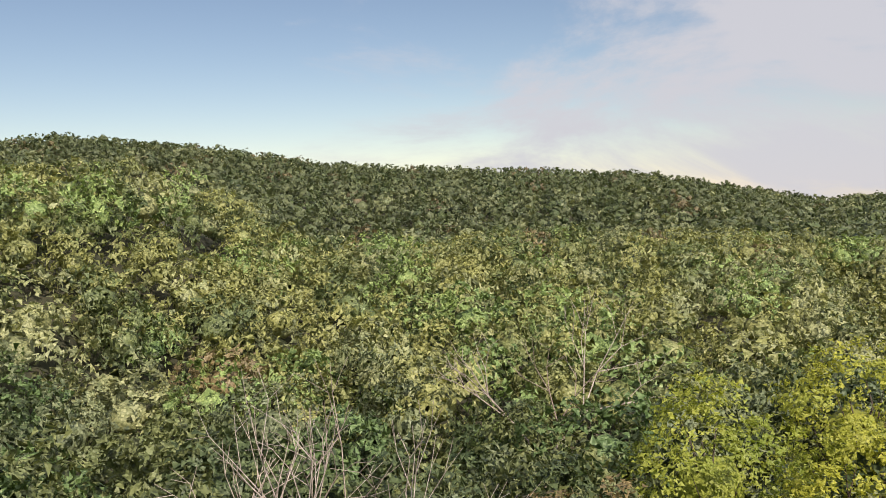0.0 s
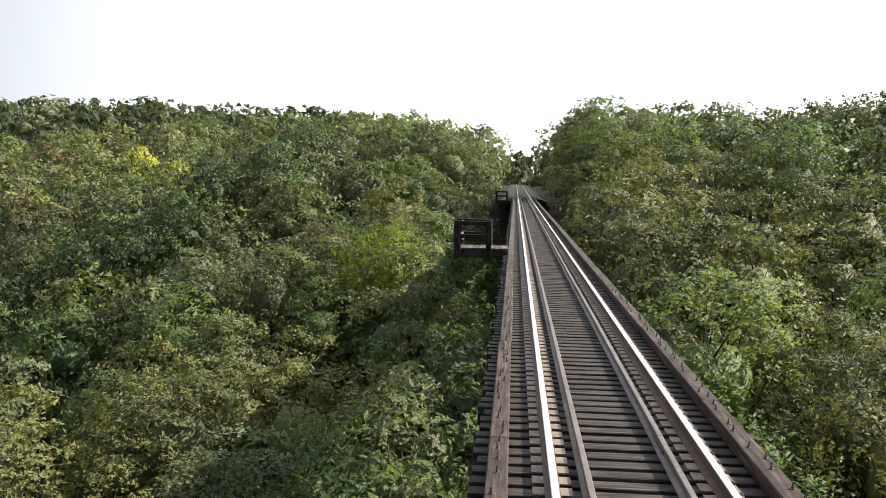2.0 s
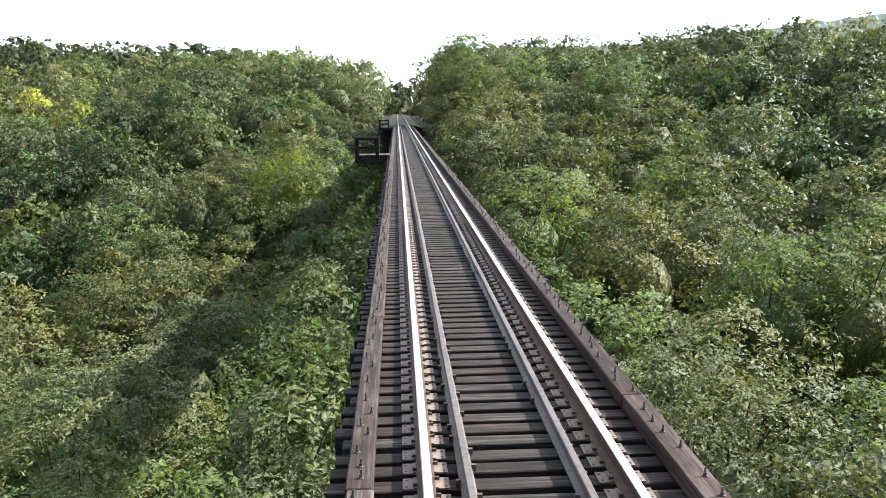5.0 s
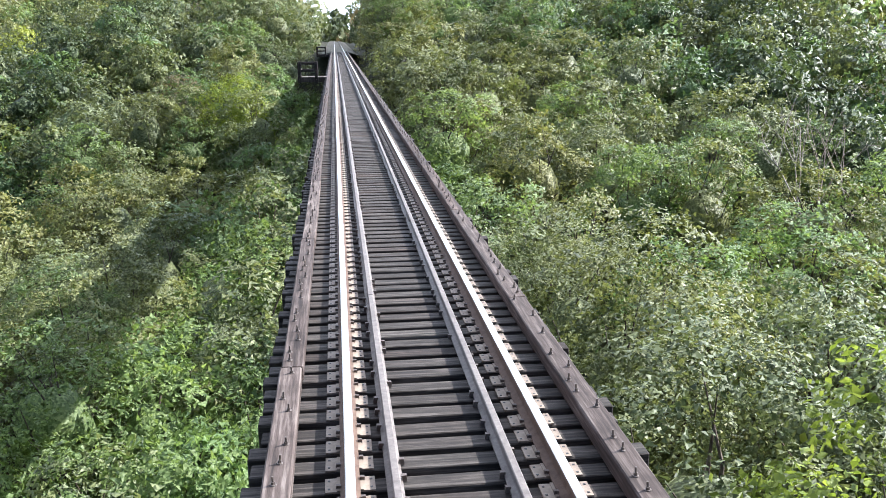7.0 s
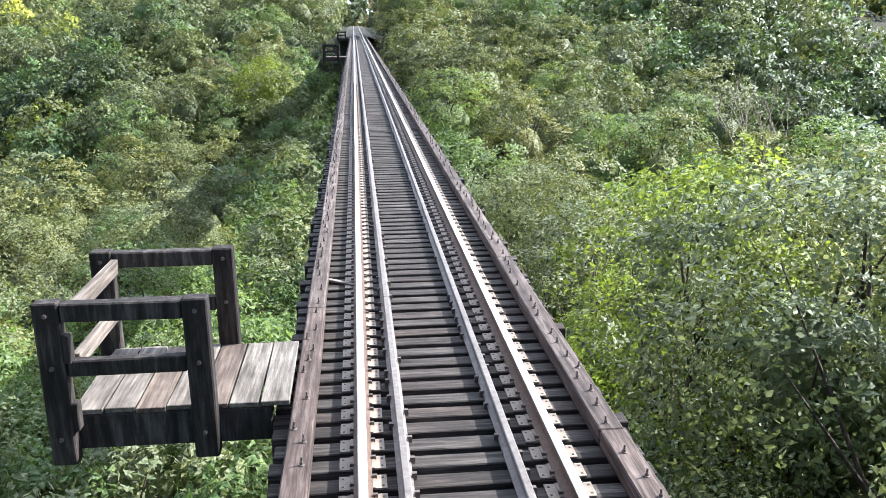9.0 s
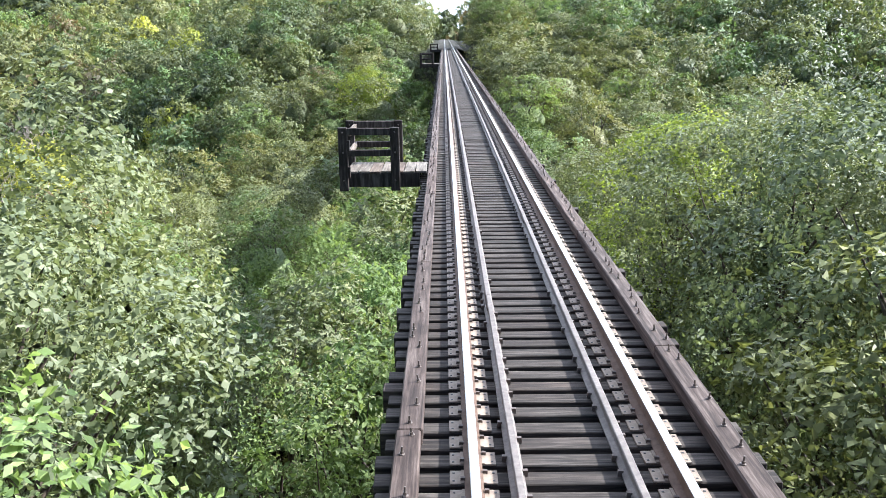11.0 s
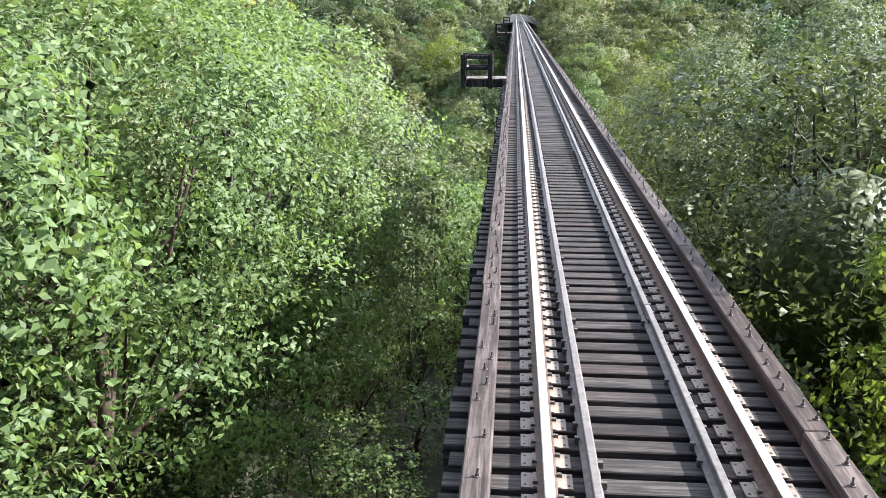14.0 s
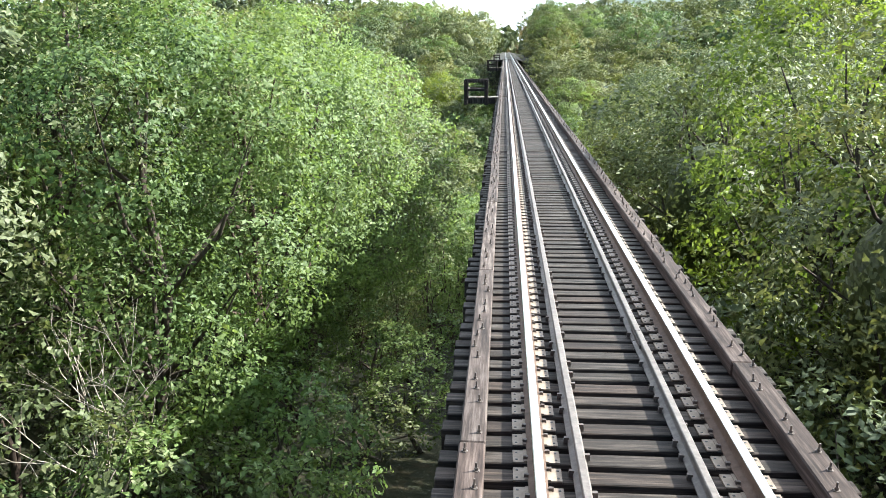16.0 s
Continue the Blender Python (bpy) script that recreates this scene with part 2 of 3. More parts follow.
# ---- mesh helpers ----
def mesh_of(name, verts, faces, mats, normals=None):
    """A mesh from arrays: verts n x 3 and faces m x k, all of one size k."""
    verts, faces = np.asarray(verts, dtype=np.float32), np.asarray(faces, dtype=np.int32)
    me = bpy.data.meshes.new(name)
    k = faces.shape[1]
    me.vertices.add(len(verts))
    me.vertices.foreach_set("co", verts.ravel())
    me.loops.add(faces.size)
    me.loops.foreach_set("vertex_index", faces.ravel())
    me.polygons.add(len(faces))
    me.polygons.foreach_set("loop_start", np.arange(0, faces.size, k, dtype=np.int32))
    me.polygons.foreach_set("loop_total", np.full(len(faces), k, dtype=np.int32))
    for m in mats if isinstance(mats, (list, tuple)) else [mats]:
        me.materials.append(m)
    me.update(calc_edges=True)
    if normals is not None:
        me.shade_smooth()
        me.normals_split_custom_set_from_vertices(np.asarray(normals, dtype=np.float32))
    return me


def box(bm, x0, x1, y0, y1, z0, z1, bevel=0.0, mat=0):
    r = bmesh.ops.create_cube(bm, size=1, matrix=Matrix.LocRotScale(((x0 + x1) / 2, (y0 + y1) / 2, (z0 + z1) / 2), None, (x1 - x0, y1 - y0, z1 - z0)))
    fs = {f for v in r["verts"] for f in v.link_faces}
    for f in fs:
        f.material_index = mat
    if bevel:
        es = list({e for v in r["verts"] for e in v.link_edges})
        bmesh.ops.bevel(bm, geom=es, offset=bevel, segments=1, affect="EDGES", profile=0.6)


def mesh_bm(name, bm, mats):
    me = bpy.data.meshes.new(name)
    bm.to_mesh(me)
    bm.free()
    for m in mats if isinstance(mats, (list, tuple)) else [mats]:
        me.materials.append(m)
    return me


def part(name, data, parent, m=None, label=""):
    ob = new(name, data)
    ob.parent = parent
    if m is not None:
        ob.matrix_basis = m
    return tagged(ob, label)


# ---- the lie of the land ----
EYE = np.array([0.0, 3.6])
AZ = [-180, -60, -27, -19, -13, -9, -5, -1.7, 1.5, 6.4, 14, 23, 34, 37.7, 41.5, 45.4, 57, 62, 65, 70.8, 76, 85.5, 96, 104, 113, 118, 180]
EL = [5.0, 5.0, 5.0, 4.6, 4.7, 4.2, 4.7, 3.8, 2.9, 3.8, 4.25, 4.6, 4.0, 2.7, 1.2, 0.4, -0.1, -0.6, -0.8, 0.45, 1.35, 1.95, 2.6, 3.9, 4.8, 4.5, 5.0]
RD = [200, 170, 165, 165, 160, 160, 150, 190, 230, 230, 290, 320, 380, 420, 470, 640, 760, 760, 640, 580, 560, 560, 570, 570, 570, 560, 300]


def smooth(t):
    t = np.clip(t, 0, 1)
    return t * t * (3 - 2 * t)


def ripple(x, y, s, seed):
    """Gentle rolling relief from a few sines, about -1 to 1."""
    return (np.sin(x / s + seed) * np.cos(y / (s * 1.3) - seed * 2.1) + 0.6 * np.sin((x + y) / (s * 0.61) + seed * 3.3)) / 1.6


def canopy(x, y):
    """Height of the tree tops over the plan."""
    x, y = np.asarray(x, float), np.asarray(y, float)
    left = np.interp(y, [-125.0, -80.4, -54.4, -40.1, -25.1, -5.0, 28.9, 59.6, 96.4, 130.0, 192.0], [5.5, 5, 4.2, 2.4, -3, -8.5, -11, -9.5, -3, 5, 9])
    right = np.interp(y, [-125.0, -80.4, -46.1, -25.1, -8.8, 10.0, 28.9, 49.8, 84.1, 130.0, 192.0], [5, 4, 2.5, 1, -4, -6.5, -6.5, -3.0, 2.5, 10, 14])
    left = left + (-9.5 - left) * smooth((-x - 25) / 45) * smooth((y + 40) / 30)
    side = smooth((x + 3) / 6)
    near = left * (1 - side) + right * side
    near = near + np.where(x < 0, -3.5 * smooth((-x - 15) / 45) * smooth((y + 45) / 30) * smooth((120 - y) / 60), 2.0 * smooth((x - 10) / 60))
    near = near + 1.3 * ripple(x, y, 17.0, 0.7)
    dx, dy = x - EYE[0], y - EYE[1]
    d, az = np.hypot(dx, dy), np.degrees(np.arctan2(-dx, dy))
    rd = np.interp(az, AZ, RD)
    zr = 2.7 + rd * np.tan(np.radians(np.interp(az, AZ, EL))) - 1.0
    west = smooth((az - 58) / 12)
    near = near + west * 8.5 * np.exp(-((d - 170) / 58) ** 2)
    start = 45 + 190 * west
    f = smooth((d - start) / np.maximum(rd - start, 30))
    far = np.where(d > rd, zr - 75 * smooth((d - rd - 30) / 500), zr)
    return near * (1 - f) + far * f


def track_bed(x, y):
    """1 where the line runs on its bank beyond the bridge's end."""
    return smooth((y - 114) / 8) * smooth((10 - abs(x)) / 6)


def ground(x, y):
    x, y = np.asarray(x, float), np.asarray(y, float)
    z = canopy(x, y) - 12.5
    cut = smooth((14 - abs(x + 3)) / 9) * smooth((118 - y) / 25)
    z = z - 2.2 * cut
    bed = track_bed(x, y)
    return z * (1 - bed) + (-0.62) * bed


def build_ground():
    u = np.concatenate([-np.geomspace(3000, 130, 26), np.arange(-124, 125, 4.0), np.geomspace(130, 3000, 26)])
    gx, gy = np.meshgrid(u, u + 20)
    gz = ground(gx, gy) + np.where(np.hypot(gx, gy) < 150, 0.35 * ripple(gx, gy, 3.1, 1.9), 0) * (1 - track_bed(gx, gy))
    n = len(u)
    i = np.arange(n * n).reshape(n, n)
    faces = np.stack([i[:-1, :-1], i[:-1, 1:], i[1:, 1:], i[1:, :-1]], -1).reshape(-1, 4)
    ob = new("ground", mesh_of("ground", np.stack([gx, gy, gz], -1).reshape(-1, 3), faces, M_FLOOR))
    ob.data.shade_smooth()
    tagged(ob, "brown-green forest floor of a wooded valley with leaf litter", "ground", kind="structure")


build_ground()

# ---- the bridge deck ----
Z_TIE = -0.185           # top of the ties; the rails' heads are at 0
PITCH = 0.28
Y_END = 116.0
Y_START = -125.0
NEAR0, NEAR1 = -79.0, 4.8


def rail_section(h, head, base):
    a, b, w = head / 2, base / 2, 0.009
    return [(-b, 0), (b, 0), (b, 0.012), (w + 0.006, 0.030), (w, 0.042), (w, h - 0.052), (a, h - 0.036), (a, h - 0.008), (a - 0.008, h),
            (-a + 0.008, h), (-a, h - 0.008), (-a, h - 0.036), (-w, h - 0.052), (-w, 0.042), (-w - 0.006, 0.030), (-b, 0.012)]


def rail_mesh(name, section, y0, y1, mats, top):
    """A rail rolled along y; the faces of the running top take the second material."""
    n = len(section)
    v = [(x, y, z) for y in (y0, y1) for x, z in section]
    bm = bmesh.new()
    vs = [bm.verts.new(c) for c in v]
    for i in range(n):
        f = bm.faces.new((vs[i], vs[(i + 1) % n], vs[n + (i + 1) % n], vs[n + i]))
        f.material_index = 1 if i in top else 0
    bm.faces.new(vs[:n][::-1])
    bm.faces.new(vs[n:])
    return mesh_bm(name, bm, mats)


rail_h = 0.170
SECTION = rail_section(rail_h, 0.072, 0.14)
HEAD = SECTION[5:13]
FOOT = SECTION[:6] + SECTION[12:]
FOOT = FOOT[:5] + [(0.009, rail_h - 0.053), (-0.009, rail_h - 0.053)] + FOOT[7:]
for x in (-0.7525, 0.7525):
    r = new("running_rail")
    r.location = (x, 0, Z_TIE + 0.015)
    part("rail_web", rail_mesh("rail_web", FOOT, Y_START, 370.0, [M_RAIL, M_RAIL], ()), r, label="rusted web and foot")
    part("rail_head", rail_mesh("rail_head", HEAD, Y_START, 370.0, [M_RAIL, M_RAIL_TOP], (2, 3, 4)), r, label="polished bright head")
    tagged(r, "rusted steel running rail with a polished bright head", "rail", "running rails")


def guard_rails():
    h, seg = 0.135, 11.9
    me = rail_mesh("guard_rail", rail_section(h, 0.062, 0.12), 0.006, seg - 0.006, [M_GUARD, M_GUARD], ())
    bm = bmesh.new()
    for s in (-1, 1):
        box(bm, s * 0.022 - 0.008, s * 0.022 + 0.008, -0.3, 0.3, 0.035, 0.085, 0.003)
    bar = mesh_bm("joint_bar", bm, M_IRON)
    for x, off in ((-0.435, 0.0), (0.415, 4.6)):
        y = Y_START + off
        while y + seg < Y_END + 6:
            g = new("guard_rail", me)
            g.location = (x + random.uniform(-0.004, 0.004), y, Z_TIE + 0.004)
            tagged(g, "dull grey-brown inner guard rail spiked to the ties", "rail", "guard rails")
            part("joint_bar", bar, g)
            y += seg


guard_rails()
deck = tagged(new("bridge_deck"), "open timber tie deck of a single-track railway bridge", "bridge deck")


def tie_mesh(k):
    rng = random.Random(40 + k)
    bm = bmesh.new()
    w = 0.095 + rng.uniform(-0.006, 0.006)
    e0, e1 = 1.50 + rng.uniform(-0.05, 0.04), 1.50 + rng.uniform(-0.05, 0.04)
    box(bm, -e0, e1, -w, w, Z_TIE - 0.23, Z_TIE, 0.008)
    return mesh_bm("tie", bm, M_TIE)


def plate_mesh():
    bm = bmesh.new()
    box(bm, -0.178, 0.178, -0.094, 0.094, 0.0, 0.014, 0.0, 0)
    for sx in (-1, 1):
        box(bm, sx * 0.083 - 0.012, sx * 0.083 + 0.012, -0.094, 0.094, 0.012, 0.022, 0.0, 0)
        for sy in (-0.055, 0.055):
            box(bm, sx * 0.150 - 0.009, sx * 0.150 + 0.009, sy - 0.009, sy + 0.009, 0.012, 0.017, 0.0, 1)
        box(bm, sx * 0.085 - 0.014, sx * 0.085 + 0.020, sx * 0.05 - 0.013, sx * 0.05 + 0.013, 0.018, 0.044, 0.0, 2)
    m_hole = bpy.data.materials.new("spike_hole")
    m_hole.use_nodes = True
    m_hole.node_tree.nodes["Principled BSDF"].inputs["Base Color"].default_value = (0.02, 0.016, 0.014, 1)
    return mesh_bm("tie_plate", bm, [M_PLATE, m_hole, M_IRON])


def spike_mesh():
    bm = bmesh.new()
    box(bm, -0.016, 0.016, -0.012, 0.012, 0.0, 0.035)
    box(bm, -0.024, 0.014, -0.017, 0.017, 0.033, 0.052)
    return mesh_bm("spike", bm, M_IRON)


TIES = [tie_mesh(k) for k in range(6)]
PLATE, SPIKE = plate_mesh(), spike_mesh()


def arrays(me):
    v = np.empty(len(me.vertices) * 3, np.float32)
    me.vertices.foreach_get("co", v)
    return v.reshape(-1, 3), [list(p.vertices) for p in me.polygons], [p.material_index for p in me.polygons]


def joined(name, pieces, mats):
    """Many copies of small meshes in one: pieces is a list of (mesh arrays, offset)."""
    vs, fs, ms, n = [], [], [], 0
    for (v, f, mi), off in pieces:
        vs.append(v + np.array(off, np.float32))
        fs.extend([[i + n for i in q] for q in f])
        ms.extend(mi)
        n += len(v)
    me = bpy.data.meshes.new(name)
    me.from_pydata(np.concatenate(vs).tolist(), [], fs)
    for m in mats:
        me.materials.append(m)
    me.polygons.foreach_set("material_index", ms)
    me.update()
    return me


def lay_ties():
    rng = random.Random(7)
    bm = bmesh.new()
    box(bm, -0.178, 0.178, -0.094, 0.094, 0.0, 0.018)
    tie_a, plate_a = [arrays(t) for t in TIES], arrays(mesh_bm("tie_plate_plain", bm, M_PLATE))
    rest, rest_plates = [], []
    y = Y_START
    while y < Y_END:
        jx, jr, jz = rng.uniform(-0.02, 0.02), rng.uniform(-0.5, 0.5), rng.uniform(-0.006, 0.0)
        k = rng.randrange(6)
        yy = y + rng.uniform(-0.012, 0.012)
        if NEAR0 < y < NEAR1:
            t = part("tie", TIES[k], deck, pose(jx, yy, jz, 0, 0, jr))
            for x in (-0.7525, 0.7525):
                part("tie_plate", PLATE, t, pose(x - jx, 0, Z_TIE + 0.001 - jz, 0, 0, -jr + rng.uniform(-0.6, 0.6)))
            for x in (-0.435, 0.415):
                s = rng.choice((-1, 1))
                part("spike", SPIKE, t, pose(x + s * 0.074 - jx, rng.uniform(-0.05, 0.05), Z_TIE - jz, 0, 0, 0 if s > 0 else 180))
        else:
            rest.append((tie_a[k], (jx, yy, jz)))
            for x in (-0.7525, 0.7525):
                rest_plates.append((plate_a, (x, yy, Z_TIE + 0.001)))
        y += PITCH
    tagged(part("tie_run", joined("tie_run", rest, [M_TIE]), deck), kind="stuff")
    tagged(part("tie_plate_run", joined("tie_plate_run", rest_plates, [M_PLATE]), deck), kind="stuff")


def bolt_mesh():
    bm = bmesh.new()
    bmesh.ops.create_cone(bm, segments=8, radius1=0.026, radius2=0.024, depth=0.008, cap_ends=True, matrix=pose(0, 0, 0.004))
    bmesh.ops.create_cone(bm, segments=6, radius1=0.015, radius2=0.015, depth=0.02, cap_ends=True, matrix=pose(0, 0, 0.018))
    bmesh.ops.create_cone(bm, segments=6, radius1=0.009, radius2=0.008, depth=0.06, cap_ends=True, matrix=pose(0, 0, 0.038))
    return mesh_bm("bolt", bm, M_IRON)


def timber_mesh(k, w, length):
    rng = random.Random(90 + k)
    bm = bmesh.new()
    box(bm, -w / 2, w / 2, 0.004, length - 0.004, 0, 0.15, 0.012)
    return mesh_bm("guard_timber", bm, M_TIMBER)


def guard_timbers():
    rng = random.Random(19)
    bolt = bolt_mesh()
    seg = 5.04
    for x, w, off in ((-1.245, 0.20, 4.14), (1.255, 0.21, 0.9)):
        meshes = [timber_mesh(k, w, seg) for k in range(3)]
        y = Y_START + off
        while y < Y_END:
            t = part("guard_timber", rng.choice(meshes), deck, pose(x + rng.uniform(-0.008, 0.008), y, Z_TIE + 0.003, 0, 0, rng.uniform(-0.08, 0.08)))
            if NEAR0 - 2 < y < NEAR1 + 14:
                b = 0.14
                while b < seg:
                    part("bolt", bolt, t, pose(rng.uniform(-0.055, 0.055), b + rng.uniform(-0.05, 0.05), 0.15, rng.uniform(-7, 7), rng.uniform(-7, 7), rng.uniform(0, 60)))
                    b += PITCH * rng.choice((1, 1, 1, 2))
            y += seg


def girders():
    for x in (-0.95, 0.95):
        bm = bmesh.new()
        box(bm, x - 0.2, x + 0.2, Y_START, Y_END + 1, -0.46, -0.42)
        box(bm, x - 0.012, x + 0.012, Y_START, Y_END + 1, -2.3, -0.46)
        box(bm, x - 0.2, x + 0.2, Y_START, Y_END + 1, -2.34, -2.3)
        y = Y_START + 0.7
        while y < Y_END:
            box(bm, x - 0.12, x + 0.12, y - 0.006, y + 0.006, -2.3, -0.46)
            y += 1.75
        part("girder", mesh_bm("girder", bm, M_GIRDER), deck)
    for y in (-107, -82, -57, -32, -7, 18, 43, 68, 93):
        z0 = float(ground(0, y)) - 1.0
        for sx in (-1, 1):
            for dy in (-1.6, 1.6):
                bm = bmesh.new()
                f = (-2.34 - z0) * 0.10
                vs = []
                for zz, xx in ((z0, sx * (0.95 + f)), (-2.34, sx * 0.95)):
                    vs += [bm.verts.new((xx + a, y + dy + b, zz)) for a, b in ((-0.2, -0.2), (0.2, -0.2), (0.2, 0.2), (-0.2, 0.2))]
                for i in range(4):
                    bm.faces.new((vs[i], vs[(i + 1) % 4], vs[4 + (i + 1) % 4], vs[4 + i]))
                bm.faces.new(vs[:4][::-1])
                bm.faces.new(vs[4:])
                part("tower_leg", mesh_bm("tower_leg", bm, M_GIRDER), deck)


girders()


# ---- refuge platforms beside the deck ----
def refuge_platform(y, name_label):
    p = tagged(new("refuge_platform"), name_label, "platform", "refuge platforms")
    p.location = (0, y, 0)
    planks = 7
    x0, x1 = -3.18, -1.36
    wd = (x1 - x0) / planks
    rng = random.Random(5)
    bm = bmesh.new()
    box(bm, -wd / 2 + 0.008, wd / 2 - 0.008, -0.72, 0.66, -0.045, 0.0, 0.005)
    plank = mesh_bm("plank", bm, M_DECK)
    for i in range(planks):
        part("plank", plank, p, pose(x0 + wd * (i + 0.5), rng.uniform(-0.015, 0.015), rng.uniform(-0.004, 0.004), 0, 0, rng.uniform(-0.5, 0.5)))

    def beam(name, a0, a1, b0, b1, c0, c1, bev=0.012, mat=None):
        cx, cy, cz = (a0 + a1) / 2, (b0 + b1) / 2, (c0 + c1) / 2
        bm = bmesh.new()
        box(bm, a0 - cx, a1 - cx, b0 - cy, b1 - cy, c0 - cz, c1 - cz, bev)
        return part(name, mesh_bm(name, bm, mat or M_POST), p, pose(cx, cy, cz, rng.uniform(-0.4, 0.4), rng.uniform(-0.4, 0.4), 0))

    for yy in (-0.62, 0.50):
        beam("bearer", -3.24, -1.52, yy - 0.1, yy + 0.1, -0.36, -0.05)
    for yy, s in ((-0.80, -1), (0.72, 1)):
        for xx in (-3.22, -2.06):
            beam("post", xx - 0.1, xx + 0.1, yy - 0.075, yy + 0.075, -0.42, 1.0)
        beam("top_rail", -3.115, -2.165, yy - 0.06, yy + 0.06, 0.83, 0.985)
        beam("mid_rail", -3.115, -2.165, yy - 0.05, yy + 0.05, 0.36, 0.50)
        for xx in (-3.22, -2.06):
            for z in (-0.18, 0.45, 0.9):
                bm = bmesh.new()
                bmesh.ops.create_cone(bm, segments=8, radius1=0.02, radius2=0.016, depth=0.03, cap_ends=True)
                part("bolt", mesh_bm("bolt", bm, M_IRON), p, pose(xx, yy - 0.088, z, 90, 0, 0))
    beam("side_rail", -3.118, -3.05, -0.70, 0.64, 0.79, 0.93, 0.006, M_DECK)
    beam("side_rail", -3.118, -3.05, -0.70, 0.64, 0.37, 0.50, 0.006, M_DECK)
    for yy, z in ((-0.82, 0.62), (-0.82, 0.02)):
        beam("block", -3.12, -3.07, yy - 0.05, yy + 0.07, z - 0.14, z + 0.1, 0.006)
    return p


for y in (-31.9, 33.0, 97.0):
    refuge_platform(y, "black creosoted timber refuge platform with rails and pale plank deck")


def loose_board():
    bm = bmesh.new()
    box(bm, -0.035, 0.035, -0.24, 0.24, 0, 0.03, 0.004)
    b = new("loose_board", mesh_bm("loose_board", bm, M_DECK))
    b.matrix_basis = pose(-1.0, -28.8, Z_TIE + 0.006, 0, 3, 52)
    tagged(b, "short weathered board lying loose across the ties", "board")


loose_board()

# ---- the line beyond the bridge ----
def ballast_bed():
    ys = np.arange(Y_END - 0.6, 380, 2.0)
    xs = np.array([-3.4, -2.6, -1.9, -1.2, -0.4, 0.4, 1.2, 1.9, 2.6, 3.4])
    zs = np.array([-0.75, -0.5, -0.26, -0.22, -0.22, -0.22, -0.22, -0.26, -0.5, -0.75])
    rng = np.random.default_rng(3)
    v = np.array([(x + rng.normal(0, 0.05), y, z + rng.normal(0, 0.02)) for y in ys for x, z in zip(xs, zs)])
    n, k = len(ys), len(xs)
    i = np.arange(n * k).reshape(n, k)
    f = np.stack([i[:-1, :-1], i[:-1, 1:], i[1:, 1:], i[1:, :-1]], -1).reshape(-1, 4)
    tagged(new("ballast", mesh_of("ballast", v, f, M_BALLAST)), "pale grey stone ballast under the track beyond the bridge", "ballast", kind="structure")


ballast_bed()

# ---- trees ----
def leaf_blades(rng, centres, normals, size):
    """Pointed leaf blades: a diamond with its widest part near the stalk, drooping at the tip."""
    n = len(centres)
    nrm = normals / np.linalg.norm(normals, axis=1, keepdims=True)
    a = np.cross(nrm, rng.normal(size=(n, 3)))
    a /= np.linalg.norm(a, axis=1, keepdims=True) + 1e-9
    b = np.cross(nrm, a)
    s = size * rng.uniform(0.65, 1.3, (n, 1))
    w = rng.uniform(0.42, 0.68, (n, 1)) * s
    belly = centres - a * s * 0.15
    tip = centres + a * s - nrm * s * rng.uniform(0.0, 0.5, (n, 1))
    v = np.stack([centres - a * s, belly - b * w, tip, belly + b * w], 1)
    return v.reshape(-1, 3), np.arange(4 * n).reshape(n, 4)


def leaf_sprays(rng, centres, normals, size):
    """Far leaf sprays, one ragged triangle each."""
    n = len(centres)
    nrm = normals / np.linalg.norm(normals, axis=1, keepdims=True)
    a = np.cross(nrm, rng.normal(size=(n, 3)))
    a /= np.linalg.norm(a, axis=1, keepdims=True) + 1e-9
    b = np.cross(nrm, a)
    s = size * rng.uniform(0.6, 1.35, (n, 1))
    w = rng.uniform(0.5, 0.8, (n, 1))
    v = np.stack([centres - a * s - b * s * w, centres + a * s, centres - a * s * rng.uniform(0.2, 1.0, (n, 1)) + b * s * w], 1)
    return v.reshape(-1, 3), np.arange(3 * n).reshape(n, 3)


def leaf_normals(v, k, centre, leafwise, share):
    """Normals that lean from each blade's own towards the crown's round form."""
    leaf = v.reshape(-1, k, 3)
    own = np.cross(leaf[:, 1] - leaf[:, 0], leaf[:, 2] - leaf[:, 0])
    own /= np.linalg.norm(own, axis=1, keepdims=True) + 1e-9
    out = leafwise / (np.linalg.norm(leafwise, axis=1, keepdims=True) + 1e-9)
    r = leaf.mean(1) - centre
    r /= np.linalg.norm(r, axis=1, keepdims=True) + 1e-9
    own *= np.sign((own * out).sum(1, keepdims=True))
    m = own * (1 - share) + (out * 0.6 + r * 0.4) * share
    m /= np.linalg.norm(m, axis=1, keepdims=True) + 1e-9
    return np.repeat(m, k, 0)


